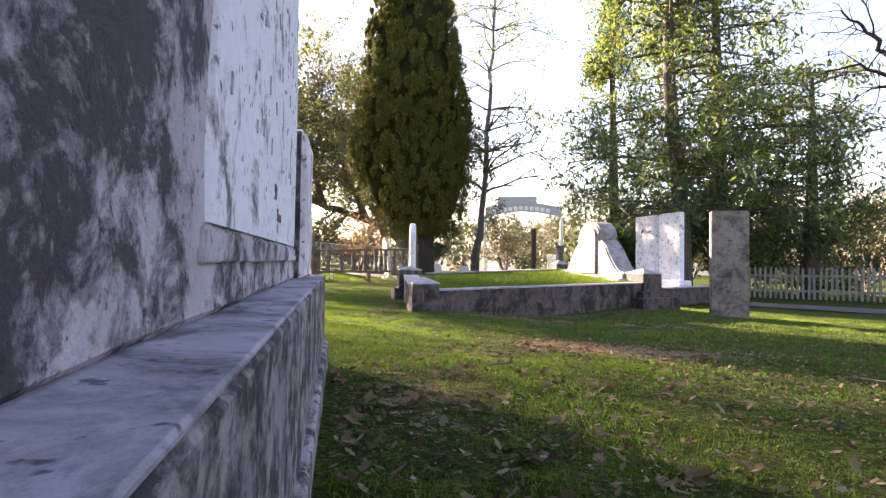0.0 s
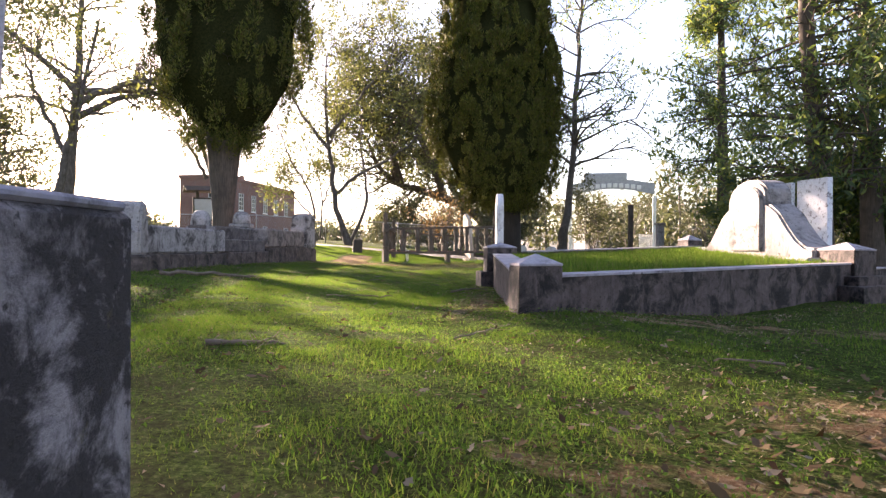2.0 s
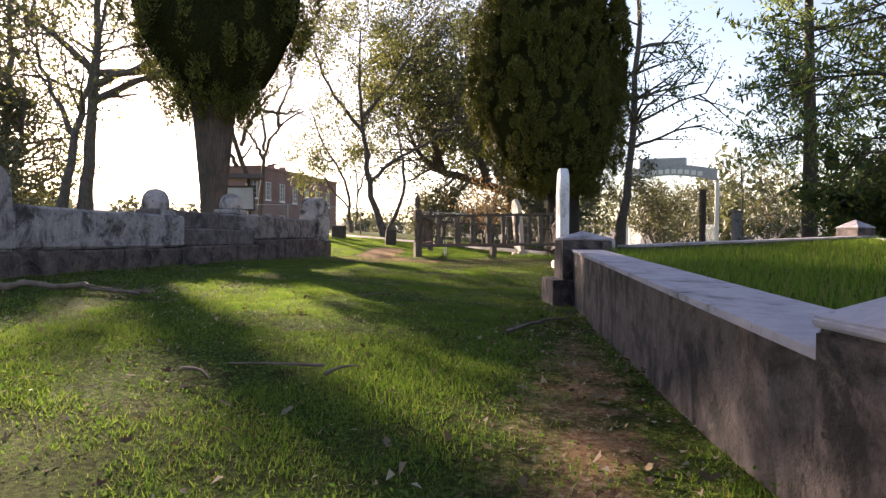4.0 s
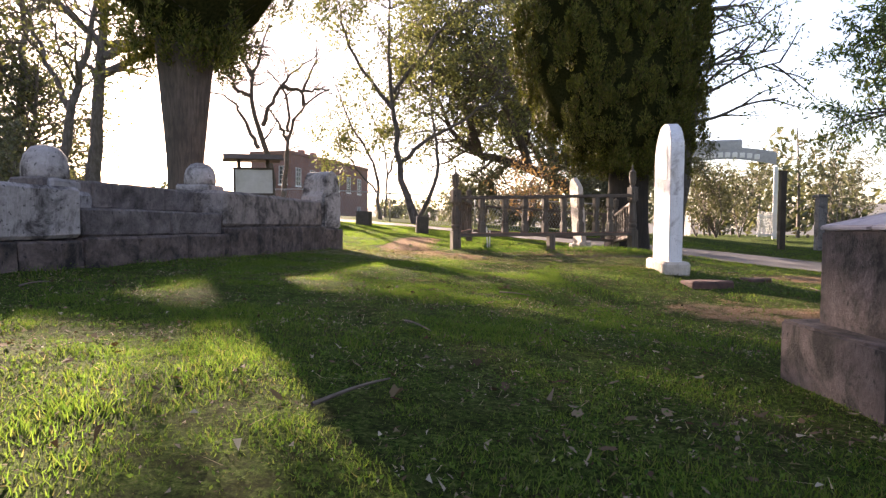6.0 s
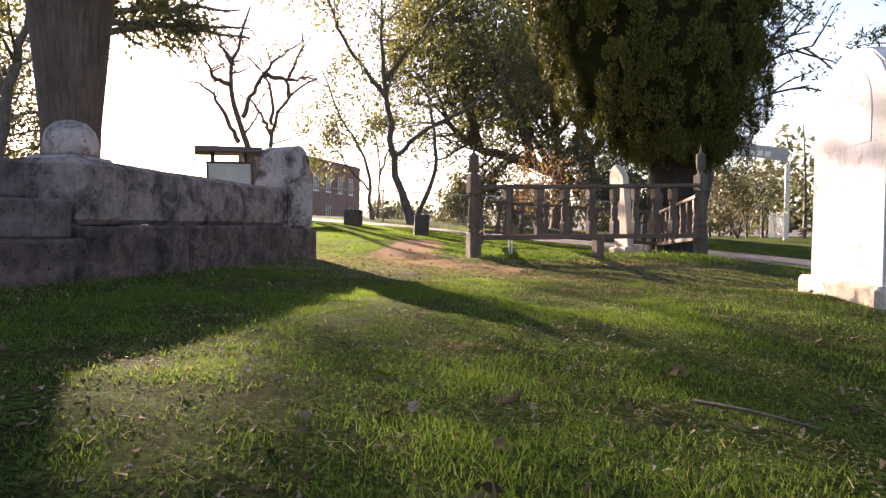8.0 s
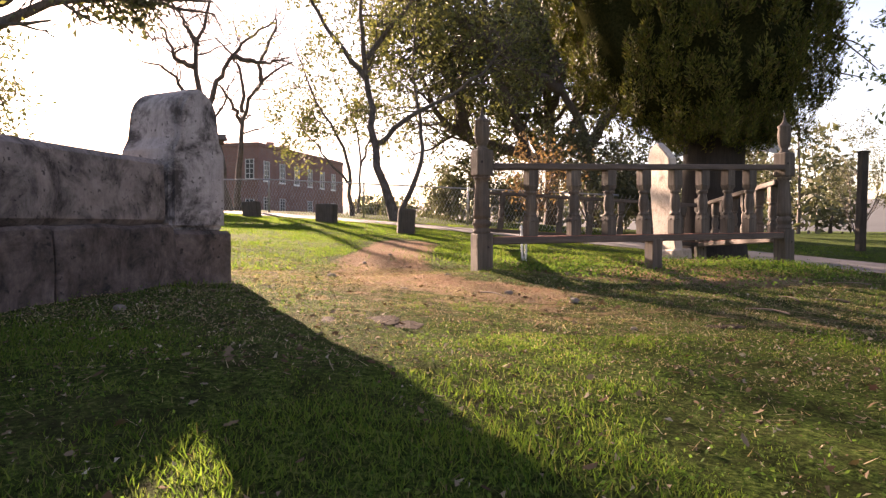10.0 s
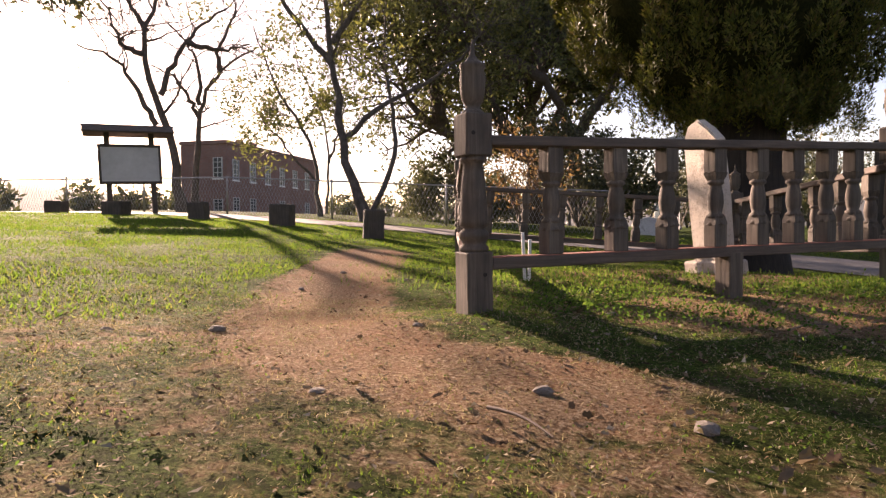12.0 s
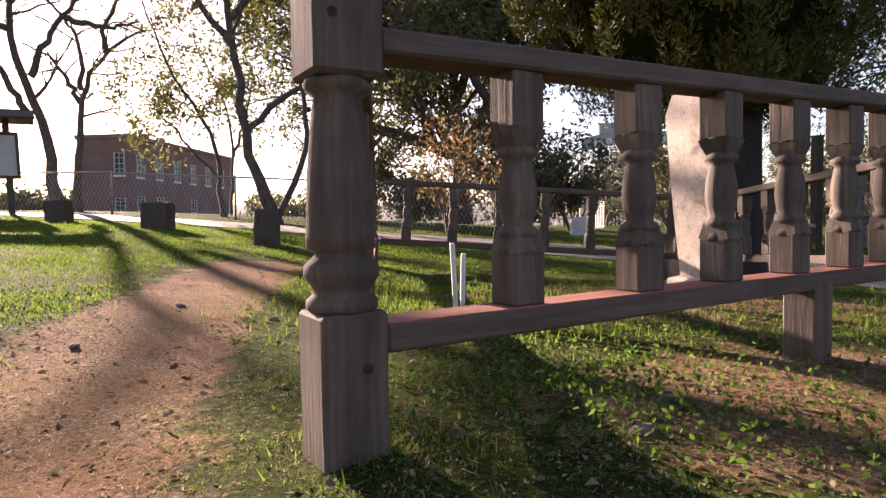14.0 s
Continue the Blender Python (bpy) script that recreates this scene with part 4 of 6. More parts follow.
def chain_link():
    t = thing("chain_link_fence", Matrix.Identity(4), "galvanised chain-link fence along the far side of the lane", "fence")
    line = [(-25, 30.4), (-13, 29.9), (-6, 29.6), (-1.5, 28.9)]
    h, dv, df = 1.15, [], []

    def strand(a, b, r=0.004):
        d = (b - a).normalized()
        s = d.cross(Vector((0.3, 0.9, 0.1))).normalized() * r
        u = d.cross(s).normalized() * r
        q = len(dv)
        for c in (a, b):
            for w in (s + u * 0.5, -s + u * 0.5, -u):
                dv.append(tuple(c + w))
        for k in range(3):
            df.append((q + k, q + (k + 1) % 3, q + 3 + (k + 1) % 3, q + 3 + k))

    for a, b in zip(line, line[1:]):
        a, b = Vector(a), Vector(b)
        n = int((b - a).length / 2.5)
        for k in range(n):
            p = a + (b - a) * k / n
            part("post", lathe_bm([(0.03, 0), (0.03, h + 0.12), (0.012, h + 0.15)], 8, (p.x, p.y, gz(p.x, p.y) - 0.1)), STEEL, t)
        m = int((b - a).length / 0.11)
        d = (b - a) / m
        for k in range(m):
            p = a + d * k
            z = gz(p.x, p.y)
            for sgn in (-1, 1):
                q = p + d * sgn * h / 0.11 * 0.55 * 0.9
                strand(Vector((p.x, p.y, z)), Vector((q.x, q.y, z + h)))
        za, zb = gz(a.x, a.y), gz(b.x, b.y)
        va, vb = Vector((a.x, a.y, za + h)), Vector((b.x, b.y, zb + h))
        bm = bmesh.new()
        dd = (vb - va)
        bmesh.ops.create_cone(bm, cap_ends=True, segments=8, radius1=0.022, radius2=0.022, depth=dd.length)
        bmesh.ops.transform(bm, matrix=Matrix.Translation((va + vb) / 2) @ dd.to_track_quat("Z", "Y").to_matrix().to_4x4(), verts=bm.verts)
        part("top_rail", bm, STEEL, t)
    part("wire_mesh", mesh_of("wire_mesh", dv, df, STEEL), None, t, "woven diamond wire")


chain_link()


def brick_building():
    c = Vector((-32.6, 63.6))
    ey = Vector((0.056, 0.998)).normalized()
    ex = Vector((-0.998, 0.056)).normalized()
    W, D, H, z0 = 4.8, 18.6, 7.3, 0.9
    m = Matrix(((ex.x, ey.x, 0, c.x), (ex.y, ey.y, 0, c.y), (0, 0, 1, z0), (0, 0, 0, 1)))
    t = thing("brick_schoolhouse", m, "two-storey red brick building with white sash windows", "building")
    body = box_bm(W, D, H, (W / 2, D / 2, 0))
    part("wall", body, BRICKWORK, t)
    part("parapet", merge(box_bm(W + 0.3, 0.4, 0.35, (W / 2, 0.1, H), 0.02), box_bm(0.4, D, 0.35, (0.1, D / 2, H), 0.02), box_bm(0.4, D, 0.35, (W - 0.1, D / 2, H), 0.02), box_bm(W, 0.4, 0.35, (W / 2, D - 0.1, H), 0.02)), BRICKWORK, t)
    bm = bmesh.new()
    q = [bm.verts.new(v) for v in ((0.5, 0.5, H), (W - 0.5, 0.5, H), (W - 0.5, D - 0.5, H), (0.5, D - 0.5, H))]
    r = [bm.verts.new(v) for v in ((W / 2, 3, H + 0.3), (W / 2, D - 3, H + 0.3))]
    for f in ((q[0], q[1], r[0]), (q[1], q[2], r[1], r[0]), (q[2], q[3], r[1]), (q[3], q[0], r[0], r[1])):
        bm.faces.new(f)
    part("roof", bm, GREY_PAINT, t)
    for x, y in ((1.5, 4.5), (1.5, 7.0)):
        part("chimney", box_bm(0.6, 0.6, 1.0, (x, y, H), 0.02), BRICKWORK, t)

    def win(side, s, z, w, h):
        o = part("window", box_bm(w + 0.2, 0.1, 0.14, (0, 0, -0.14), 0.0), WHITE_PAINT, t)
        o.matrix_local = pose(s, -0.03, z) if side == "x" else pose(-0.03, s, z, 0, 0, -90)
        part("pane", box_bm(w - 0.1, 0.03, h - 0.1, (0, 0.02, 0.05)), glass, o)
        for a in (-w / 2, 0, w / 2):
            part("stile", box_bm(0.08 if a else 0.05, 0.08, h, (a, -0.005, 0)), BOARD, o)
        for a in (0, h / 4, h / 2, h * 0.75, h - 0.08):
            part("bar", box_bm(w, 0.07, 0.05, (0, -0.006, a)), BOARD, o)

    win("x", 0.9, 4.2, 0.9, 1.9)
    win("x", 0.9, 0.9, 0.9, 1.4)
    for k in range(6):
        win("y", 1.4 + 2.9 * k, 4.1, 0.95, 1.9)
        if k not in (2, 4):
            win("y", 1.4 + 2.9 * k, 1.2, 0.95, 1.3)


brick_building()


def gate_arch():
    t = thing("cemetery_gate_arch", Matrix.Identity(4), "tall grey metal entrance arch over the lane with cut-out lettering", "gate arch")
    a, b = Vector((3.7, 55.9)), Vector((10.55, 55.05))
    m, L = along(a, b, gz(7, 55) + 0.0)
    for s in (0, L):
        part("arch_post", box_bm(0.28, 0.28, 5.3, (s, 0, -0.2), 0.02), WHITE_PAINT, t).matrix_local = m
    n = 16
    top = [(L * k / n, 6.15 + 0.45 * math.sin(math.pi * k / n)) for k in range(n + 1)]
    low = [(L * k / n, 5.25 + 0.5 * math.sin(math.pi * k / n)) for k in range(n + 1)]
    part("arch_band", extrude_bm(top[::-1] + low, 0.16), GREY_PAINT, t).matrix_local = m
    part("crest", box_bm(3.6, 0.2, 0.8, (L * 0.42, 0, 6.35), 0.1), GREY_PAINT, t).matrix_local = m
    for k in range(11):
        x = L * (0.12 + 0.07 * k)
        part("letter_bar", box_bm(0.34, 0.05, 0.36, (x, -0.09, 5.42 + 0.45 * math.sin(math.pi * x / L)), 0.02), WHITE_PAINT, t).matrix_local = m
    for s, o in ((0.15, 1), (L - 0.15, -1)):
        leaf = part("gate_leaf", box_bm(2.6, 0.06, 0.08, (o * 1.3, 0, 0.2)), WHITE_PAINT, t, "white picket gate leaf standing open")
        leaf.matrix_local = m @ pose(s, 0, 0, 0, 0, o * -62)
        part("gate_rail", box_bm(2.6, 0.06, 0.08, (o * 1.3, 0, 1.5)), WHITE_PAINT, leaf)
        for k in range(14):
            part("picket", box_bm(0.07, 0.03, 1.75, (o * (0.08 + 0.19 * k), -0.05, 0.1), 0.01), WHITE_PAINT, leaf)


gate_arch()


def sign_post(x, y, h):
    t = thing("sign_post", pose(x, y, gz(x, y) - 0.1, 0, 0, 15), "dark square timber post beside the lane", "post")
    part("post", box_bm(0.17, 0.17, h + 0.1, (0, 0, 0), 0.012, 0.004, 3, 2), DARK_WOOD, t)
    part("cap", box_bm(0.2, 0.2, 0.04, (0, 0, h + 0.1), 0.008), DARK_WOOD, t)


sign_post(4.0, 27.2, 2.35)
for x, y, h, w in ((5.35, 28.2, 1.75, 0.26), (5.75, 28.6, 0.8, 0.3), (9.4, 29.4, 1.2, 0.26)):
    t = thing("gate_pillar", pose(x, y, gz(x, y) - 0.1, 0, 0, 12), "pale square stone gate pillar beside the lane", "pillar", "gate pillars")
    part("shaft", box_bm(w, w, h, (0, 0, 0), 0.012, 0.004, 2, 4), MON_STONE, t)
    part("cap", box_bm(w + 0.1, w + 0.1, 0.08, (0, 0, h), 0.012), MON_STONE, t)


def picket_run(pts, h, name, label):
    t = thing(name, Matrix.Identity(4), label, "fence")
    one = bpy.data.meshes.new("picket")
    b = extrude_bm([(-0.035, 0), (0.035, 0), (0.035, h - 0.06), (0, h), (-0.035, h - 0.06)], 0.022)
    b.to_mesh(one)
    b.free()
    one.materials.append(PICKET)
    for a, b in zip(pts, pts[1:]):
        a, b = Vector(a), Vector(b)
        m, L = along(a, b, 0)
        n = int(L / 0.145)
        ang = math.degrees(math.atan2(b.y - a.y, b.x - a.x))
        for k in range(n):
            p = a + (b - a) * (k + 0.5) / n
            ob = part("picket", one, None, t)
            ob.matrix_local = pose(p.x, p.y, gz(p.x, p.y) + 0.04, rng.uniform(-1, 1), rng.uniform(-2, 2), ang)
        for z in (0.25, h - 0.28):
            part("rail", box_bm(L, 0.035, 0.07, (L / 2, 0.03, 0)), PICKET, t).matrix_local = m @ pose(0, 0, gz(*((a + b) / 2)) + z)


picket_run(((9.3, 20.1), (11.2, 18.9), (14.6, 16.2)), 1.0, "picket_fence", "faded grey-white picket fence along the far side of the lane")
for x, y, w, h, a in ((8.7, 18.0, 0.36, 0.95, 20), (-0.4, 30.0, 0.6, 0.5, 10), (1.0, 30.0, 0.5, 0.5, -12), (5.5, 22.9, 0.5, 0.5, 5)):
    t = thing("small_headstone", pose(x, y, gz(x, y) - 0.03, rng.uniform(-4, 4), 0, a), "small pale upright headstone in the grass", "headstone", "small headstones")
    part("tablet", extrude_bm(rounded(w, 0, h + 0.03, w * 0.3), 0.1, "y", 0.01), WHITE_STONE, t)


# ---------------------------------------------------------------- trees
class Tubes:
    def __init__(self):
        self.v, self.f = [], []

    def add(self, pts, radii, n=7):
        pts = np.asarray(pts, float)
        base = sum(len(a) for a in self.v)
        tang = np.gradient(pts, axis=0)
        tang /= np.linalg.norm(tang, axis=1, keepdims=True) + 1e-9
        ref = np.array([0.31, 0.87, 0.2])
        s = np.cross(tang, ref)
        s /= np.linalg.norm(s, axis=1, keepdims=True) + 1e-9
        u = np.cross(tang, s)
        ang = np.arange(n) * 2 * np.pi / n
        ring = (pts[:, None] + np.asarray(radii)[:, None, None] * (np.cos(ang)[None, :, None] * s[:, None] + np.sin(ang)[None, :, None] * u[:, None])).reshape(-1, 3)
        self.v.append(ring)
        k = np.arange(len(pts) - 1)[:, None] * n + base
        j = np.arange(n)[None]
        j2 = (j + 1) % n
        self.f.append(np.stack([k + j, k + j2, k + n + j2, k + n + j], -1).reshape(-1, 4))

    def mesh(self, name, mat):
        return mesh_of(name, np.concatenate(self.v).tolist(), np.concatenate(self.f).tolist(), mat, True)


def bend(points, n):
    """A smooth line of n points through the given ones."""
    p = np.array(points, float)
    s = np.r_[0, np.cumsum(np.linalg.norm(np.diff(p, axis=0), axis=1))]
    t = np.linspace(0, s[-1], n)
    q = np.stack([np.interp(t, s, p[:, k]) for k in range(3)], 1)
    for _ in range(2):
        q[1:-1] = (q[:-2] + 2 * q[1:-1] + q[2:]) / 4
    return q


def twigs(T, r, start, way, length, rad, level, ends, wander=0.35, up=0.1, kids=3, n=5):
    """A limb that wanders and forks; the ends of the finest twigs are gathered."""
    k = max(4, int(length / 0.25))
    pts, d = [np.array(start)], np.array(way) / (np.linalg.norm(way) + 1e-9)
    for _ in range(k):
        d = d + r.normal(0, wander * 0.45, 3) * (length / k) ** 0.5 + np.array([0, 0, up]) * length / k
        d /= np.linalg.norm(d)
        pts.append(pts[-1] + d * length / k)
    pts = np.array(pts)
    T.add(pts, np.linspace(rad, rad * 0.35, len(pts)), n)
    if level <= 0:
        ends.extend(pts[len(pts) // 2:])
        return
    for c in range(kids):
        i = int(len(pts) * r.uniform(0.3, 0.98))
        i = min(i, len(pts) - 1)
        side = r.normal(0, 1, 3)
        side -= d * (side @ d)
        side /= np.linalg.norm(side) + 1e-9
        w = d * r.uniform(0.5, 0.9) + side * r.uniform(0.5, 1.0)
        twigs(T, r, pts[i], w, length * r.uniform(0.45, 0.7), rad * 0.5, level - 1, ends, wander, up, kids, max(3, n - 1))


def leaves(name, pts, size, mat, seed, per=6, spread=0.25, long=1.6, droop=0.0):
    r = np.random.default_rng(seed)
    P = np.repeat(np.asarray(pts), per, axis=0)
    P = P + r.normal(0, spread, P.shape)
    n = len(P)
    a = r.normal(0, 1, (n, 3))
    a[:, 2] -= droop
    a /= np.linalg.norm(a, axis=1, keepdims=True)
    b = np.cross(a, r.normal(0, 1, (n, 3)))
    b /= np.linalg.norm(b, axis=1, keepdims=True) + 1e-9
    s = size * r.uniform(0.6, 1.4, (n, 1))
    v = np.stack([P - a * s * long / 2, P + b * s * 0.35, P + a * s * long / 2, P - b * s * 0.35], 1).reshape(-1, 3)
    return quads_mesh(name, v, 4, mat)


def tree_thing(name, base, label, kind_="tree"):
    return thing(name, Matrix.Translation(base), label, kind_)


def put_local(ob, base):
    ob.matrix_local = Matrix.Translation(-Vector(base))
    return ob


def cypress(base, trunk_r, trunk_h, profile, lean, seed, label, dens=9, flare=1.5, widen=1.0, per=58, bark=None, boughs=0, grain=1.0, drift=((0, 0), (1, 0))):
    """Columnar cypress: profile is (height, radius) pairs of the crown, drift (height, shift east) pairs of its middle."""
    dh, dr = np.array(drift, float).T
    r = np.random.default_rng(seed)
    t = tree_thing("cypress_tree", base, label)
    T = Tubes()
    hs = np.linspace(-0.15, trunk_h, 14)
    line = np.stack([lean[0] * hs, lean[1] * hs, hs], 1)
    T.add(line, trunk_r * (1 + (flare - 1) * np.exp(-hs * 2.2)) * (1 + (widen - 1) * np.clip((hs - trunk_h * 0.3) / (trunk_h * 0.7), 0, 1)), 16)
    for k in range(6):
        a = k * 1.05 + r.uniform(-0.3, 0.3)
        s = line[-4] + np.array([math.cos(a), math.sin(a), 0]) * trunk_r * 0.6
        T.add(bend([s, s + np.array([math.cos(a) * 0.5, math.sin(a) * 0.5, 0.8]), s + np.array([math.cos(a) * 0.9, math.sin(a) * 0.9, 2.0])], 8), np.linspace(trunk_r * 0.35, 0.05, 8), 8)
    part("trunk", T.mesh("trunk", bark or BARK), None, t, "fluted grey-brown trunk")
    if boughs:
        # bare boughs that fan out under the crown
        S, tips = Tubes(), []
        for k in range(boughs):
            a = 2 * math.pi * k / boughs + r.uniform(-0.3, 0.3)
            twigs(S, r, line[11] + np.array([0, 0, r.uniform(-0.3, 0.4)]), (math.cos(a), math.sin(a), r.uniform(0.5, 1.3)), r.uniform(0.7, 1.2), 0.02, 2, tips, 0.4, 0.25, 4, 5)
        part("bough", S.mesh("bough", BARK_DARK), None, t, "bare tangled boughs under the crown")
    ph, pr = np.array(profile).T
    # inner mass: a filler coloured near-black for the shade deep in the crown
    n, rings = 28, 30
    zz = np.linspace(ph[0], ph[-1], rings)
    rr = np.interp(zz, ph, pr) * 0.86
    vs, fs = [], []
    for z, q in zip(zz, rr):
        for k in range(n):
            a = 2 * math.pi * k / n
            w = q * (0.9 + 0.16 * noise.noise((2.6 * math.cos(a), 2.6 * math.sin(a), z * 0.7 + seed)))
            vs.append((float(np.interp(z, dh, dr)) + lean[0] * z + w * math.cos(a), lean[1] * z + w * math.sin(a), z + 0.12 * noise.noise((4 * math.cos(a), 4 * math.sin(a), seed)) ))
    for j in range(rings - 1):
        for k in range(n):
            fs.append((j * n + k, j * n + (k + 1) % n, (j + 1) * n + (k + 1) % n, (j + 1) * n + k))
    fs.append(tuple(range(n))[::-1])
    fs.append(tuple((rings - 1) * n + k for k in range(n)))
    part("inner_crown", mesh_of("inner_crown", vs, fs, CYPRESS_CORE, True), None, t, "solid filler with the inner shade of the crown in its colour")
    # upright tufts of sprays, side by side over the crown
    many = int(dens * np.sum((pr[1:] + pr[:-1]) * np.pi * np.diff(ph)))
    w = np.interp(np.linspace(ph[0], ph[-1], 400), ph, pr)
    z = r.choice(np.linspace(ph[0], ph[-1], 400), many, p=w / w.sum()) + r.uniform(-0.02, 0.02, many)
    a = r.uniform(0, 2 * np.pi, many)
    lump = np.array([noise.noise((2.6 * math.cos(x), 2.6 * math.sin(x), y * 0.7 + seed)) for x, y in zip(a, z)])
    q = np.interp(z, ph, pr) * (0.93 + 0.16 * lump) + r.uniform(-0.1, 0.07, many)
    q += 0.09 * np.array([noise.noise((6.5 * math.cos(x), 6.5 * math.sin(x), y * 1.6 + seed)) for x, y in zip(a, z)])
    z = z - 0.35 * np.array([noise.noise((2.2 * math.cos(x) + seed, 2.2 * math.sin(x), 4.0)) for x in a]) * np.exp(-(z - ph[0]) / 1.1)
    C = np.stack([np.interp(z, dh, dr) + lean[0] * z + q * np.cos(a), lean[1] * z + q * np.sin(a), z], 1)
    th = r.uniform(0.2, 0.5, many)
    # more of them below, where the crown is seen from near by, and on its underside
    low = r.uniform(0, 1, many) < np.clip(1.6 - (z - ph[0]) / 6, 0.3, 1)
    under = np.stack([r.uniform(0.2, 1, many // 8) * pr[2] * np.cos(a[:many // 8]), r.uniform(0.2, 1, many // 8) * pr[2] * np.sin(a[:many // 8]), ph[0] + r.uniform(-0.05, 0.3, many // 8)], 1)
    C, th, a = np.concatenate([C[low], under]), np.concatenate([th[low], th[:many // 8]]), np.concatenate([a[low], a[:many // 8]])
    C, th, a = np.repeat(C, per, 0), np.repeat(th, per), np.repeat(a, per)
    cnt = len(C)
    out = np.stack([np.cos(a), np.sin(a), np.zeros(cnt)], 1)
    u = r.normal(0, 1, (cnt, 3)) + out * 0.5
    u /= np.linalg.norm(u, axis=1, keepdims=True)
    P = C + u * np.stack([th * 0.3, th * 0.3, th * 0.62], 1) * r.uniform(0.6, 1.05, (cnt, 1))
    g = u * np.array([0.8, 0.8, 0.3]) + np.array([0, 0, 0.75]) + r.normal(0, 0.3, (cnt, 3))
    g /= np.linalg.norm(g, axis=1, keepdims=True)
    b = np.cross(g, out + r.normal(0, 0.5, (cnt, 3)))
    b /= np.linalg.norm(b, axis=1, keepdims=True) + 1e-9
    s = grain * r.uniform(0.03, 0.07, (cnt, 1)) * np.clip(0.55 + (P[:, 2:] - ph[0]) / 9, 0.55, 1.5)
    v = np.stack([P - g * s * 0.6 - b * s * 0.2, P - g * s * 0.3 + b * s * 0.3, P + g * s], 1).reshape(-1, 3)
    part("crown", quads_mesh("crown", v, 3, CYPRESS), None, t, "dense green foliage sprays")
    return t


cypress((-5.6, 12.42, gz(-5.6, 12.42) - 0.05), 0.175, 2.8, ((2.05, 0.3), (2.3, 0.5), (2.55, 0.85), (2.8, 1.1), (3.15, 1.3), (3.7, 1.42), (4.6, 1.48), (5.8, 1.46), (7.4, 1.25), (9.0, 0.7), (10.0, 0.2)), (0.0, 0.0), 11,
        "mature cypress with thick bare trunk and dark dense crown", 14, 1.25, 2.1, 110, None, 8, 1.15, ((1.5, 0.0), (3.5, 0.08)))
cypress((-0.72, 20.0, gz(-0.72, 20.0) - 0.05), 0.4, 2.6, ((1.78, 0.35), (1.92, 0.8), (2.12, 1.2), (2.45, 1.5), (2.9, 1.76), (3.6, 1.92), (4.6, 1.98), (6.2, 1.88), (7.4, 1.65), (9.0, 1.4), (11.0, 0.95), (12.4, 0.5), (13.2, 0.1)), (0.0, 0.0), 12,
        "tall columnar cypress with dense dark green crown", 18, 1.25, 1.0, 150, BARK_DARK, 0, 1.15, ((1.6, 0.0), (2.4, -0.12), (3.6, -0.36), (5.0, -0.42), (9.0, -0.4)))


def limbed_tree(name, label, limbs, rad, bark, seed, sub=10, length=1.8, level=1, leaf=None, per=6, size=0.09, spread=0.3, up=0.1, wander=0.4, low=0.4, kids=3, keep=None):
    """A tree from main limbs given as lines in the world; the first one starts at the foot."""
    r = np.random.default_rng(seed)
    base = limbs[0][0]
    t = tree_thing(name, base, label)
    T, B, ends = Tubes(), Tubes(), []
    for k, limb in enumerate(limbs):
        q = bend(limb, 16)
        q[1:-1] += r.normal(0, 0.035, q[1:-1].shape)
        ra = rad if k == 0 else rad * 0.62
        taper = np.linspace(ra, ra * 0.22, 16)
        if k == 0:
            taper[:3] *= (1.5, 1.22, 1.06)
            q[0, 2] -= 0.15
        T.add(q, taper, 10)
        for c in range(sub):
            i = int(16 * r.uniform(low, 0.99))
            d = q[min(i + 1, 15)] - q[i - 1]
            d /= np.linalg.norm(d)
            side = r.normal(0, 1, 3)
            side -= d * (side @ d)
            side /= np.linalg.norm(side)
            twigs(B, r, q[i], d * 0.5 + side, length * r.uniform(0.6, 1.3), taper[i] * 0.5, level, ends, wander, up, kids, 5)
    put_local(part("trunk", T.mesh("trunk", bark), None, t), base)
    put_local(tagged(part("branchwork", B.mesh("branchwork", bark), None, t), kind="stuff"), base)
    if keep:
        ends = np.array(ends)
        ends = list(ends[keep(ends)])
    if leaf and len(ends):
        put_local(part("crown", leaves("crown", ends, size, leaf, seed, per, spread), None, t), base)
    return t


limbed_tree("oak_tree", "crooked evergreen oak with leaning trunk and sparse yellow-green crown", (
    ((-8.0, 28.6, 0.8), (-8.3, 28.5, 1.42), (-8.6, 28.4, 2.34), (-8.7, 28.4, 3.2), (-8.75, 28.4, 4.1), (-8.9, 28.3, 5.0), (-9.1, 28.2, 6.8), (-9.0, 28.2, 9.2)),
    ((-8.0, 28.7, 0.9), (-7.6, 28.9, 1.8), (-7.2, 29.1, 2.8), (-7.5, 29.2, 3.9), (-7.7, 29.2, 5.4), (-7.6, 29.2, 7.5)),
    ((-8.65, 28.4, 3.0), (-7.6, 28.8, 4.0), (-6.4, 29.2, 4.6), (-5.2, 29.5, 5.6), (-4.6, 29.8, 7.0)),
    ((-8.9, 28.3, 5.0), (-10.0, 28.0, 6.4), (-10.8, 27.9, 8.0), (-11.0, 27.9, 9.6)),
    ((-8.9, 28.3, 5.6), (-7.6, 28.4, 7.2), (-6.4, 28.6, 8.8), (-5.8, 28.8, 10.2))), 0.14, BARK_GREY, 21, 14, 1.7, 2, OAK, 8, 0.09, 0.18, 0.05, 0.75, 0.5)
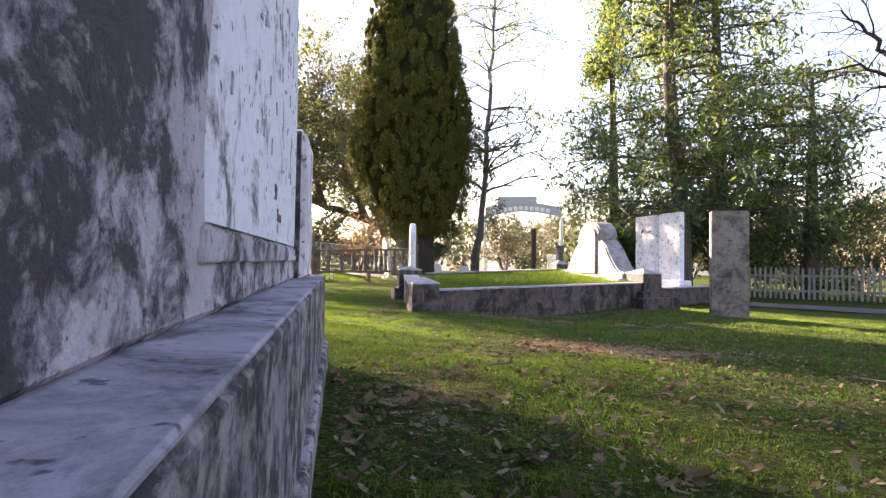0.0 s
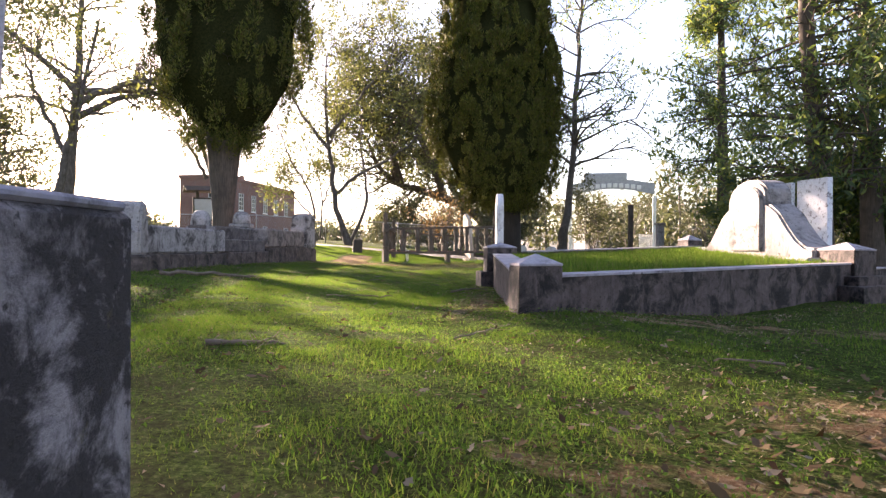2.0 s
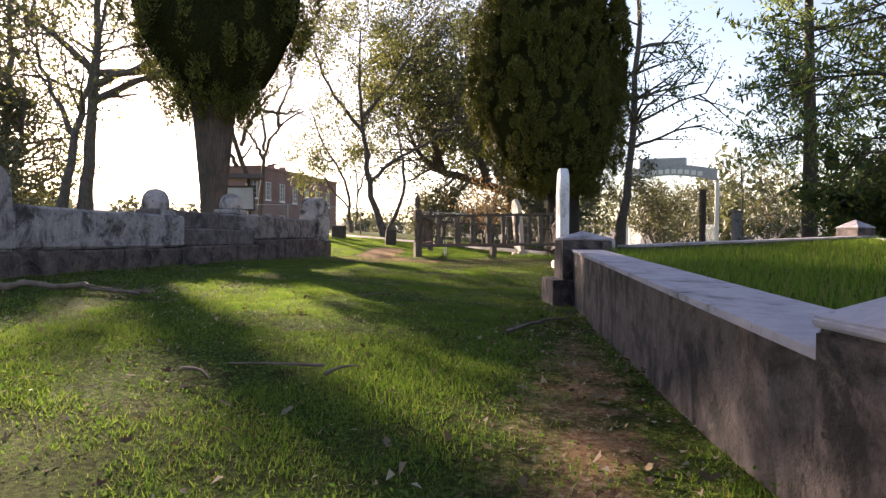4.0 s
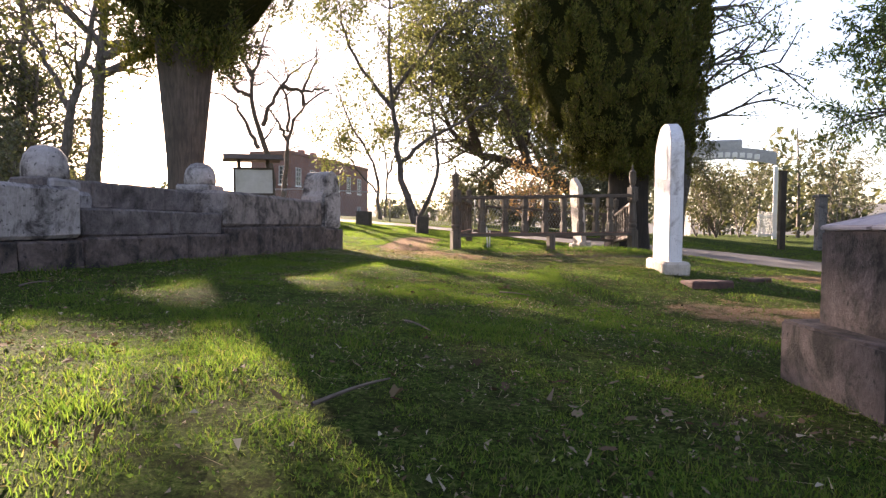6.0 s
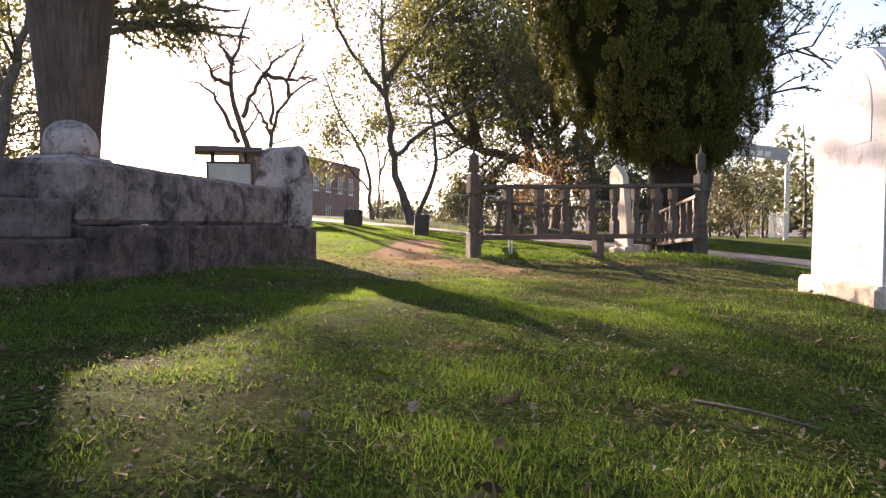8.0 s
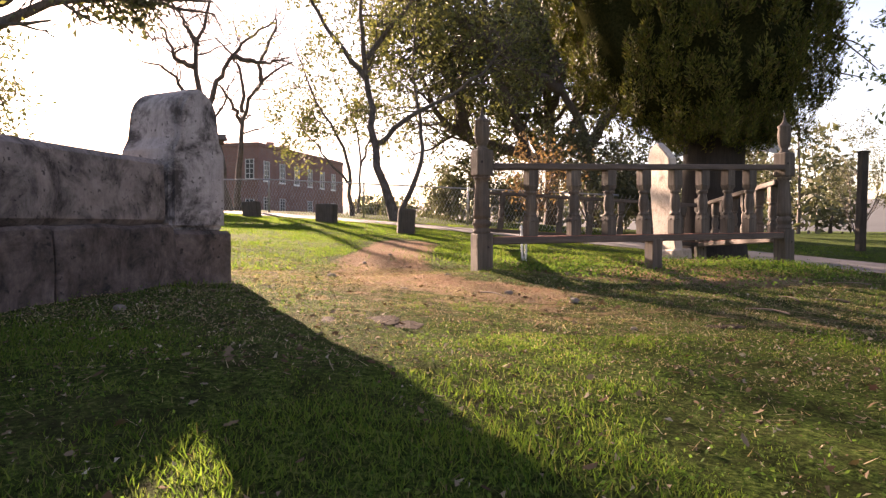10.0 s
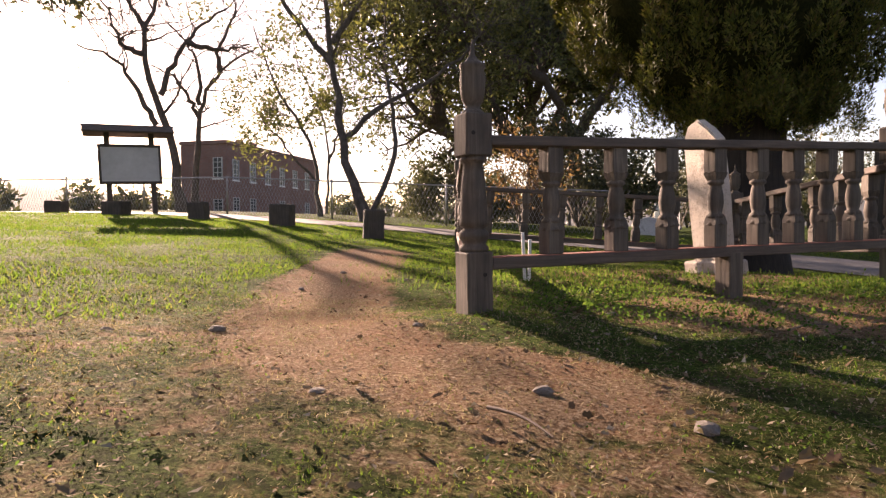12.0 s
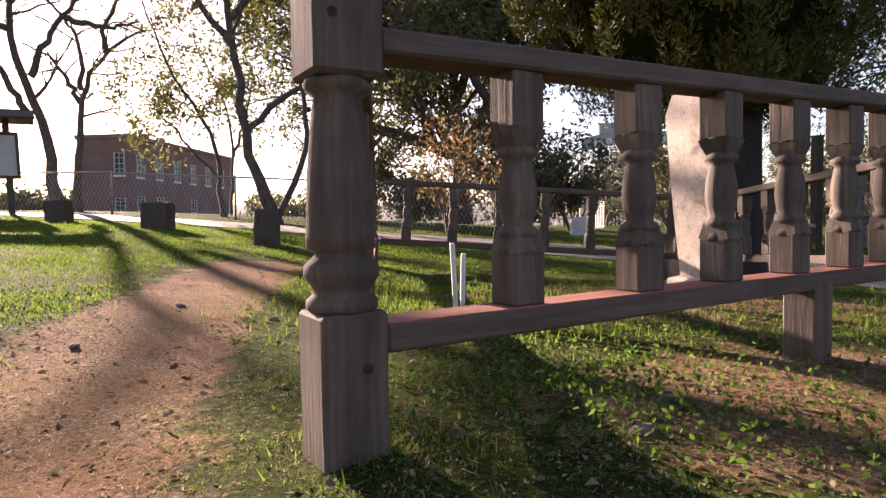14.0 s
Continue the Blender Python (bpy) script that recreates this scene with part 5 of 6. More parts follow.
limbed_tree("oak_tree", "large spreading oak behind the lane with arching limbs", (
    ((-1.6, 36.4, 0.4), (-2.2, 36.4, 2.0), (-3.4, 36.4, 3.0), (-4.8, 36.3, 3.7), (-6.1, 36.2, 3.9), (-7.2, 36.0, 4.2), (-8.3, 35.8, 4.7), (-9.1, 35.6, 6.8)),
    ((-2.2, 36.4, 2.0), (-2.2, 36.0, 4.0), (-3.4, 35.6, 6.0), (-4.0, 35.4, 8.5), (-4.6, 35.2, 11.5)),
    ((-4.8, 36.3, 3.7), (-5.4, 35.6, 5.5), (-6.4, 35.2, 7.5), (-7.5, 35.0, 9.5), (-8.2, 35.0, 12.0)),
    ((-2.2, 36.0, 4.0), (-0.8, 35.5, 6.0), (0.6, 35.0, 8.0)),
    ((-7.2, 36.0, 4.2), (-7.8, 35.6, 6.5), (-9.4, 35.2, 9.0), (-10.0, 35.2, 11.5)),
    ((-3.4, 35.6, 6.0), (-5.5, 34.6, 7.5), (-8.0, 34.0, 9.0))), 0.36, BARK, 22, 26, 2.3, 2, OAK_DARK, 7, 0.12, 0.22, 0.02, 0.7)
limbed_tree("bare_tree", "leafless tree with forking crooked branches beside the lane", (
    ((-15.43, 31.23, 0.90), (-15.62, 31.10, 2.91), (-15.76, 31.01, 4.08), (-16.14, 30.74, 5.08), (-16.32, 30.61, 6.08), (-16.28, 30.64, 7.49), (-16.01, 30.84, 8.31), (-15.70, 31.05, 9.52)),
    ((-16.05, 30.80, 4.03), (-16.43, 30.54, 4.92), (-16.69, 30.33, 5.71), (-17.22, 29.92, 6.32), (-17.81, 29.43, 6.40)),
    ((-15.94, 30.88, 5.03), (-15.64, 31.09, 5.91), (-15.22, 31.37, 7.01), (-14.79, 31.63, 7.66), (-14.25, 31.96, 8.00), (-13.91, 32.15, 8.50)),
    ((-15.22, 31.36, 6.81), (-14.37, 31.89, 6.72), (-13.47, 32.39, 7.01)),
    ((-16.36, 30.58, 6.33), (-16.87, 30.20, 6.57), (-16.95, 30.14, 6.93), (-17.12, 30.00, 7.59)),
    ((-16.26, 30.66, 7.12), (-16.58, 30.42, 7.82), (-16.75, 30.29, 8.41))), 0.175, BARK_GREY, 23, 7, 1.5, 2, None, up=0.08, kids=4, wander=0.75)
limbed_tree("bare_tree", "leafless tree with upright forking branches beside the lane", (
    ((-16.03, 32.74, 0.90), (-15.85, 32.86, 3.39), (-15.80, 32.89, 4.81), (-15.54, 33.05, 5.83), (-15.06, 33.33, 6.44), (-14.70, 33.54, 7.05), (-14.09, 33.87, 7.25)),
    ((-15.83, 32.87, 4.66), (-16.05, 32.73, 5.35), (-16.53, 32.42, 6.14), (-17.11, 32.02, 6.38)),
    ((-15.79, 32.90, 5.09), (-15.76, 32.92, 6.23), (-15.87, 32.85, 6.78), (-16.30, 32.57, 7.57), (-16.62, 32.36, 7.94)),
    ((-15.18, 33.26, 6.36), (-15.29, 33.20, 6.99), (-14.69, 33.54, 8.34), (-14.68, 33.55, 9.48))), 0.145, BARK_GREY, 24, 8, 1.5, 2, None, up=0.1, kids=4, wander=0.75)
limbed_tree("young_tree", "slender young tree with few yellowing leaves", (
    ((-10.58, 31.52, 0.80), (-10.67, 31.48, 2.21), (-10.89, 31.39, 3.48), (-11.35, 31.19, 4.35), (-11.84, 30.96, 5.14), (-12.22, 30.78, 6.17), (-12.43, 30.67, 7.02)),
    ((-10.40, 31.59, 1.05), (-10.31, 31.62, 2.73), (-10.42, 31.58, 4.13), (-10.88, 31.39, 5.26), (-11.17, 31.27, 5.75), (-11.33, 31.20, 6.62)),
    ((-10.67, 31.48, 2.08), (-11.24, 31.24, 2.71), (-11.80, 30.98, 3.45), (-12.13, 30.82, 3.94), (-12.55, 30.61, 4.41)),
    ((-10.31, 31.62, 2.73), (-10.01, 31.73, 3.63), (-9.83, 31.80, 4.41), (-9.76, 31.82, 5.44))), 0.08, BARK_GREY, 25, 10, 1.3, 2, OAK, 5, 0.085, 0.2, 0.1, 0.6)
limbed_tree("conifer_pole_tree", "thin tall conifer with sparse drooping side branches", (
    ((1.63, 33.0, 0.4), (1.96, 33.0, 3.0), (2.17, 33.0, 6.0), (2.41, 33.0, 10.7), (2.6, 33.0, 17.0)),), 0.2, BARK_GREY, 26, 70, 2.6, 1, CEDAR, 8, 0.1, 0.2, -0.1, 0.28, 0.28)
def shade_canopy(q):
    """The tall tree's top, plus an unseen flat eastern canopy added for lawn shade."""
    side, back = 0.74 * q[:, 0] + 0.67 * q[:, 1], -0.67 * q[:, 0] + 0.74 * q[:, 1]
    foot = back - (q[:, 2] - 0.3) / 0.306
    flat = (side > np.where(foot < 9.3, 4.7, 5.0)) & (side < 6.8) & (foot > 5.0) & (foot < 9.7)
    return flat | ((q[:, 2] > 9.3) & (q[:, 0] < -16.5))


# its eastern limbs only carry the added leaves that shade the lawn
limbed_tree("roadside_tree", "tall tree with an unseen flat canopy added to shade the lawn", (
    ((-18.0, 23.5, 0.8), (-17.8, 23.6, 3.0), (-17.6, 23.7, 5.5), (-17.5, 23.7, 9.0), (-17.4, 23.8, 13.0)),
    ((-17.6, 23.7, 5.6), (-16.4, 24.8, 6.7), (-15.1, 26.0, 7.1), (-13.6, 27.6, 7.4)),
    ((-17.5, 23.7, 6.2), (-15.8, 24.8, 7.3), (-14.6, 26.0, 7.6), (-13.6, 27.0, 7.8)),
    ((-17.5, 23.7, 6.6), (-16.4, 25.6, 7.1), (-15.2, 27.4, 7.3), (-14.2, 28.6, 7.4)),
    ((-17.5, 23.8, 6.5), (-19.0, 22.6, 8.2), (-20.4, 21.6, 9.6))), 0.24, BARK_GREY, 27, 20, 1.3, 2, OAK_DARK, 4, 0.13, 0.26, 0.03, 0.5, 0.32,
    keep=shade_canopy)
limbed_tree("oak_tree", "large dense oak behind the lane with dark crown", (
    ((-3.8, 39.5, 0.4), (-3.9, 39.5, 3.0), (-4.1, 39.4, 6.0), (-4.4, 39.3, 9.0), (-4.7, 39.2, 12.5)),
    ((-3.9, 39.5, 3.2), (-5.0, 39.2, 5.0), (-6.2, 39.0, 7.0), (-6.8, 38.8, 9.5)),
    ((-3.9, 39.5, 3.8), (-2.8, 39.3, 5.4), (-1.8, 39.2, 7.6), (-1.4, 39.0, 10.5)),
    ((-4.1, 39.4, 5.5), (-3.2, 38.8, 8.0), (-3.0, 38.4, 11.0))), 0.36, BARK, 33, 30, 2.1, 2, OAK_DARK, 9, 0.17, 0.28, 0.02, 0.6, 0.3)
limbed_tree("roadside_tree", "slim forked tree with thin leafy crown", (
    ((-15.2, 19.6, 0.8), (-14.9, 19.7, 2.6), (-14.7, 19.9, 4.5), (-14.4, 20.1, 6.0), (-14.0, 20.2, 8.0)),
    ((-14.8, 19.8, 3.5), (-15.6, 19.6, 5.2), (-16.2, 19.4, 7.0))), 0.15, BARK_GREY, 28, 16, 2.0, 2, OAK, 4, 0.09, 0.3, 0.05)
limbed_tree("roadside_tree", "tall leafy evergreen tree beyond the plot with grey-green crown", (
    ((-27.0, 28.5, 0.6), (-26.9, 28.6, 4.0), (-26.7, 28.6, 8.0), (-26.6, 28.6, 13.5)),
    ((-26.9, 28.6, 2.5), (-25.6, 28.2, 4.5), (-24.9, 27.8, 7.5)),
    ((-26.8, 28.6, 4.0), (-28.4, 28.2, 6.5), (-29.0, 28.2, 10.0))), 0.26, BARK_GREY, 29, 30, 2.2, 2, OAK_DARK, 6, 0.13, 0.32, 0.03, 0.4, 0.08)


limbed_tree("bare_tree", "leafless tree whose long crooked branch reaches over the lane", (
    ((11.6, 13.4, 0.0), (11.5, 13.5, 2.0), (11.4, 13.5, 3.6), (11.7, 13.4, 5.6), (11.6, 13.4, 7.5)),
    ((11.4, 13.5, 3.6), (10.5, 13.8, 4.9), (9.6, 14.0, 5.5), (8.9, 14.2, 5.35)),
    ((10.5, 13.8, 4.9), (10.0, 14.2, 6.2), (9.4, 14.4, 6.9)),
    ((11.4, 13.5, 3.2), (10.6, 13.2, 3.9), (9.9, 13.1, 3.9))), 0.14, BARK_DARK, 38, 7, 1.2, 2, None, up=0.05, kids=3, wander=0.8)


def cedar(base, stems, reach, boughs, per, low, seed, label):
    """A broad conifer with tiers of drooping boughs."""
    r = np.random.default_rng(seed)
    t = tree_thing("cedar_tree", base, label)
    T, B, ends = Tubes(), Tubes(), []
    for stem in stems:
        q = bend(stem, 20)
        T.add(q, np.linspace(0.3, 0.06, 20), 10)
        for c in range(boughs):
            i = int(20 * r.uniform(low, 0.98))
            h = q[i][2]
            far = reach * (1 - max(0, h - 4) / 11) * (0.72 if h < 2.6 else 1)
            a = r.uniform(0, 2 * np.pi)
            d = np.array([math.cos(a), math.sin(a), r.uniform(-0.05, 0.35)])
            twigs(B, r, q[i], d, far * r.uniform(0.6, 1.05), 0.045, 1, ends, 0.22, -0.12, 5, 4)
    put_local(part("trunk", T.mesh("trunk", BARK), None, t), base)
    put_local(tagged(part("branchwork", B.mesh("branchwork", BARK), None, t), kind="stuff"), base)
    put_local(part("crown", leaves("crown", ends, 0.085, CEDAR, seed, per, 0.16, 2.4, 0.6), None, t, "feathery green needle sprays"), base)


cedar((6.6, 18.6, gz(6.6, 18.6) - 0.05), (((7.3, 18.6, -0.2), (7.2, 18.6, 3), (6.9, 18.7, 6), (6.8, 18.7, 13)), ((9.0, 19.6, -0.2), (8.9, 19.6, 3), (8.8, 19.7, 7), (8.7, 19.7, 12.5))), 3.3, 84, 12, 0.2, 31,
      "large spreading cedar with several stems and drooping boughs")
cedar((12.4, 20.6, gz(12.4, 20.6) - 0.05), (((12.4, 20.6, -0.2), (12.4, 20.6, 2.5), (12.5, 20.7, 5), (12.5, 20.7, 7.5)),), 1.9, 55, 11, 0.05, 39, "lower dark cedar with boughs down to the ground")
cedar((8.3, 29.8, gz(8.3, 29.8) - 0.05), (((8.3, 29.8, -0.2), (8.3, 29.8, 4), (8.2, 29.8, 8), (8.1, 29.8, 15)),), 2.7, 80, 14, 0.3, 37, "tall dark cedar beside the lane with high drooping boughs")


def shrub(x, y, w, h, mat, seed, name, label, n=500, size=0.1):
    r = np.random.default_rng(seed)
    z = gz(x, y)
    t = tree_thing(name, (x, y, z), label, "shrub")
    T, ends = Tubes(), []
    for k in range(9):
        a = r.uniform(0, 2 * np.pi)
        twigs(T, r, (0, 0, -0.05), (math.cos(a) * w / h, math.sin(a) * w / h, 1.2), h * r.uniform(0.6, 1.0), 0.03, 1, ends, 0.4, 0.1, 4, 4)
    tagged(part("branchwork", T.mesh("branchwork", BARK_GREY), None, t), kind="stuff")
    ends = np.array(ends)
    pick = ends[r.integers(0, len(ends), n)]
    part("foliage", leaves("foliage", pick, size, mat, seed, 3, 0.18), None, t)


shrub(-3.7, 27.0, 0.55, 2.3, RUST, 41, "rust_shrub", "shrub with dead rust-coloured leaves", 420, 0.065)
for k, (x, y, w, h) in enumerate(((3.6, 36, 1.8, 3.6), (6.0, 60, 2.6, 6.0), (9.6, 62, 2.8, 6.4), (13.6, 52, 2.6, 6.0), (17.0, 46, 2.6, 6.0), (15.5, 38, 2.2, 4.5), (-5.2, 33.5, 1.1, 1.3), (18, 26, 2.4, 4.2), (13.2, 22.6, 1.8, 3.4), (16.4, 19.6, 2.0, 4.4), (11.6, 23.6, 1.8, 3.6), (-19.5, 21.5, 1.8, 2.6), (-24.5, 26.0, 1.8, 2.8), (-23.0, 22.5, 1.6, 2.4))):
    shrub(x, y, w, h, BRUSH, 50 + k, "roadside_shrub", "tangled olive-green roadside brush", 1500, 0.09)

for k, (x, y, w, h) in enumerate(((7.6, 22.5, 2.2, 3.0), (10.2, 22.0, 2.2, 3.2))):
    shrub(x, y, w, h, CEDAR, 80 + k, "evergreen_shrub", "dense dark evergreen undergrowth beneath the cedar", 2600, 0.12)
for k, (x, y, w, h) in enumerate(((-0.5, 31.0, 1.6, 2.4), (-2.2, 33.0, 2.0, 3.6), (-6.6, 33.5, 1.6, 2.0))):
    shrub(x, y, w, h, BRUSH, 90 + k, "roadside_shrub", "tangled olive-green roadside brush", 1800, 0.09)


def far_woods():
    """Wooded distance all round, as one mass of trunks and leaf clumps."""
    r = np.random.default_rng(61)
    T, ends = Tubes(), []
    spots = []
    for k in range(150):
        a = r.uniform(-2.6, 2.6) if k > 90 else r.uniform(-1.3, 1.3)
        d = r.uniform(62, 120) if abs(a) < 1.0 else r.uniform(30, 80)
        x, y = -3 + d * math.sin(a), 10 + d * math.cos(a)
        if -50 < x < -20 and 40 < y < 100:
            d2 = 1.5
            x, y = x * d2, y * d2
        spots.append((x, y, r.uniform(5.0, 9.5) * (0.6 if -0.9 < a < 0.0 else 1.25)))
    for x, y, h in spots:
        z = gz(x, y) - 0.4
        T.add(bend([(x, y, z), (x + r.normal(0, 0.3), y, z + h * 0.5), (x + r.normal(0, 0.6), y, z + h)], 6), np.linspace(0.2, 0.05, 6), 5)
        n = int(20 + 10 * h)
        q = r.normal(0, 1, (n, 3))
        q /= np.linalg.norm(q, axis=1, keepdims=True)
        q *= r.uniform(0.35, 1, (n, 1)) ** 0.5
        ends.append(np.array([x, y, z + h * 0.56]) + q * np.array([h * 0.4, h * 0.4, h * 0.46]))
    w = thing("far_woods", Matrix.Identity(4), "hazy wooded slopes in the distance", "woods", kind="stuff")
    tagged(part("trunks", T.mesh("trunks", BARK_GREY), None, w), kind="stuff")
    tagged(part("foliage", leaves("foliage", np.concatenate(ends), 0.52, BRUSH, 62, 5, 0.5), None, w), kind="stuff")


far_woods()


def hills():
    vs, fs, n = [], [], 90
    for k in range(n):
        a = 2 * math.pi * k / n
        for j, (d, f) in enumerate(((260, 0.0), (420, 0.6), (640, 1.0), (860, 0.7))):
            h = (26 + 26 * math.exp(-((a - 2 * math.pi + 0.78) / 0.3) ** 2)) * f * (0.8 + 0.4 * noise.noise((math.cos(a) * 2.2, math.sin(a) * 2.2, j * 0.3)))
            vs.append((d * math.sin(a), d * math.cos(a), h - 2 * (j == 0)))
    for k in range(n):
        for j in range(3):
            q, q2 = k * 4 + j, ((k + 1) % n) * 4 + j
            fs.append((q, q + 1, q2 + 1, q2))
    hm = plain_mat("hill_woods", (0.02, 0.03, 0.034), (0.034, 0.045, 0.05), 0.05, 1.0, 0.2)
    tagged(new("backdrop", mesh_of("backdrop", vs, fs, hm, True)), "low wooded hills on the horizon", "hills", kind="structure")


hills()


# ---------------------------------------------------------------- turf, fallen leaves, stones
def free_of_stone(x, y):
    """False where a tomb, wall or coping covers the ground."""
    ok = np.ones(np.shape(x), bool)
    # tomb
    s = (x + 0.409) * -0.170 + (y - 2.345) * 0.985
    q = (x + 0.409) * -0.985 + (y - 2.345) * -0.170
    ok &= ~((s < 0.03) & (s > -3.8) & (q > -0.04) & (q < 1.4))
    # coped plot
    quad = [A0, PLOT_B + Vector((0.25, 0)), PLOT_D + Vector((0.2, 0.2)), PLOT_C + Vector((-0.15, 0.1))]
    inside = np.ones(np.shape(x), bool)
    for a, b in zip(quad, quad[1:] + quad[:1]):
        inside &= (b.x - a.x) * (y - a.y) - (b.y - a.y) * (x - a.x) > 0
    return ok & ~inside


def blades(name, x, y, z, height, width, mat, label, seed, sway=0.6):
    """Grass blades, narrow and pointed."""
    r = np.random.default_rng(seed)
    n = len(x)
    a = r.uniform(0, 2 * np.pi, n)
    h = height * r.uniform(0.5, 1.35, n)
    w = width * r.uniform(0.7, 1.3, n)
    lean = r.uniform(0.1, 1.0, n) * sway
    la = r.uniform(0, 2 * np.pi, n)
    s = np.stack([np.cos(a), np.sin(a), np.zeros(n)], 1) * w[:, None] / 2
    o = np.stack([x, y, z - 0.004], 1)
    l = np.stack([np.cos(la), np.sin(la), np.zeros(n)], 1) * (lean * h)[:, None]
    tip = o + l + np.array([0, 0, 1.0]) * (h * (1 - 0.25 * lean))[:, None]
    v = np.stack([o - s, o + s, tip], 1).reshape(-1, 3)
    ob = new(name, quads_mesh(name, v, 3, mat))
    return tagged(ob, label, "grass", kind="stuff")


def scatter(n, x0, x1, y0, y1, r):
    return r.uniform(x0, x1, n), r.uniform(y0, y1, n)


WALK_LINE = ((0.0, -0.5), (-0.2, 2.0), (-0.5, 4.0), (-1.2, 6.7), (-2.0, 8.8), (-2.7, 11.5), (-2.95, 14.0), (-3.2, 16.0))


def surface_z(x, y):
    w = np.array([noise.noise((a * 1.3, b * 1.3, 0.0)) * 0.018 + noise.noise((a * 4.1, b * 4.1, 3.0)) * 0.012 for a, b in zip(x, y)])
    return ground_z(x, y) + w


def fence_bed(x, y):
    """The leaf-covered ground in and before the wooden fence."""
    return np.exp(-((((x + 1.6) / 1.6) ** 2 + ((y - 15.7) / 1.6) ** 2) ** 2))


def thin(x, y):
    """Patches of the open lawn where the turf is thin and strewn with dead stuff, 0 to 1."""
    w = np.array([noise.noise((a * 2.2 + 7, b * 2.2, 12.0)) + 0.7 * noise.noise((a * 7.5, b * 7.5, 15.0)) for a, b in zip(x, y)])
    return np.clip(0.35 + 1.5 * w, 0, 1) * np.clip((y - 6.0) / 1.5, 0, 1) * np.clip((15.5 - y) / 2, 0, 1)


def leafy(x, y):
    """Thin, leaf-strewn turf near the tomb and the coped plot."""
    return np.clip((7.0 - y) / 2.5, 0, 1) * (0.65 + 0.35 * np.sin(2.3 * x + 1.1 * np.sin(1.7 * y)))


def turf():
    r = np.random.default_rng(71)
    for name, n, box, reach, h, w, seed in (("short_grass", 2300000, (-4.6, 1.5, 0.9, 16.0), (0.0, 1.2), 0.019, 0.003, 1),
                                            ("lawn_grass", 500000, (-8.0, 6.0, 2.0, 22.0), (1.1, 7.0), 0.027, 0.006, 2),
                                            ("far_lawn_grass", 130000, (-18.0, 5.0, 13.0, 29.0), (5.5, 18.0), 0.045, 0.014, 8)):
        x, y = scatter(n, *box, r)
        d = near_line(x, y, WALK_LINE)
        clump = np.array([noise.noise((a * 1.7, b * 1.7, 9.0)) + 0.6 * noise.noise((a * 6.3, b * 6.3, 4.0)) for a, b in zip(x, y)])
        keep = (d >= reach[0]) & (d < reach[1]) & free_of_stone(x, y) & (r.uniform(0, 1, n) < np.clip(np.clip(np.where(y < 12.2, 0.95, 0.5) + 1.2 * clump, np.where(y < 12.2, 0.5, 0.2), 1) - 1.15 * bare(x, y) - 0.38 * leafy(x, y) - 0.95 * fence_bed(x, y) - 0.62 * thin(x, y), 0.02, 1))
        keep &= near_line(x, y, ROAD) > 1.7
        x, y, clump = x[keep], y[keep], clump[keep]
        blades(name, x, y, surface_z(x, y), h * np.clip(0.8 + 0.8 * clump, 0.35, 1.4) * np.where((y > 12.2) & (seed == 1), 0.65, 1.0), w, GRASS, "short patchy green lawn grass", seed, 1.1 if seed == 1 else 0.75)
    x, y = scatter(130000, -13.0, -3.0, 14.0, 24.5, r)
    clump = np.array([noise.noise((a * 1.1, b * 1.1, 9.0)) for a, b in zip(x, y)])
    k = (near_line(x, y, FOOTPATH) > 0.4) & (near_line(x, y, ROAD) > 1.7) & (near_line(x, y, WALK_LINE) > 1.6) & (r.uniform(0, 1, len(x)) < np.clip(0.7 + clump - bare(x, y), 0.1, 1))
    x, y = x[k], y[k]
    blades("slope_grass", x, y, ground_z(x, y), 0.028, 0.011, GRASS, "sunlit green grass on the slope up to the lane", 12, 1.0)
    # straw-coloured dead grass where the path wears the turf thin
    x, y = scatter(260000, -5.4, 0.4, 12.0, 15.8, r)
    d = near_line(x, y, WALK_LINE)
    worn = np.array([noise.noise((a * 3.1, b * 3.1, 6.0)) for a, b in zip(x, y)])
    k = (d < 2.2) & (r.uniform(0, 1, len(x)) < np.clip(0.35 + 0.45 * (x < -3.7) + 0.4 * bare(x, y) + 0.6 * worn - 0.35 * (near_line(x, y, FOOTPATH) < 0.3), 0.05, 0.9))
    x, y = x[k], y[k]
    blades("dead_grass", x, y, surface_z(x, y), 0.011, 0.0042, STRAW, "short straw-coloured dead grass along the path", 9, 2.2)
    # long pale dead stalks that lie in the lawn
    x, y = scatter(26000, -4.2, 1.0, 6.4, 15.2, r)
    k = (near_line(x, y, WALK_LINE) < 1.9) & free_of_stone(x, y) & (r.uniform(0, 1, len(x)) < 0.1 + 0.6 * thin(x, y))
    x, y = x[k], y[k]
    blades("dead_stalks", x, y, surface_z(x, y) + 0.006, 0.018, 0.0026, STRAW, "pale dead stalks lying in the lawn", 14, 3.2)
    # tufts left long by posts and stones
    x, y = [], []
    for cx, cy, s, n in ((-3.1, 15.05, 0.12, 300), (-2.6, 15.9, 0.3, 300), (-1.94, 15.5, 0.2, 200), (-1.3, 15.7, 0.3, 300), (-0.74, 16.75, 0.25, 700), (-1.1, 16.1, 0.35, 1600), (-1.5, 14.9, 0.5, 500), (-2.6, 16.9, 0.6, 2200), (-3.3, 17.2, 0.5, 1800), (-0.8, 12.4, 0.25, 700), (-1.0, 11.9, 0.4, 700)):
        x.append(r.normal(cx, s, n)), y.append(r.normal(cy, s, n))
    x, y = np.concatenate(x), np.concatenate(y)
    k = free_of_stone(x, y)
    x, y = x[k], y[k]
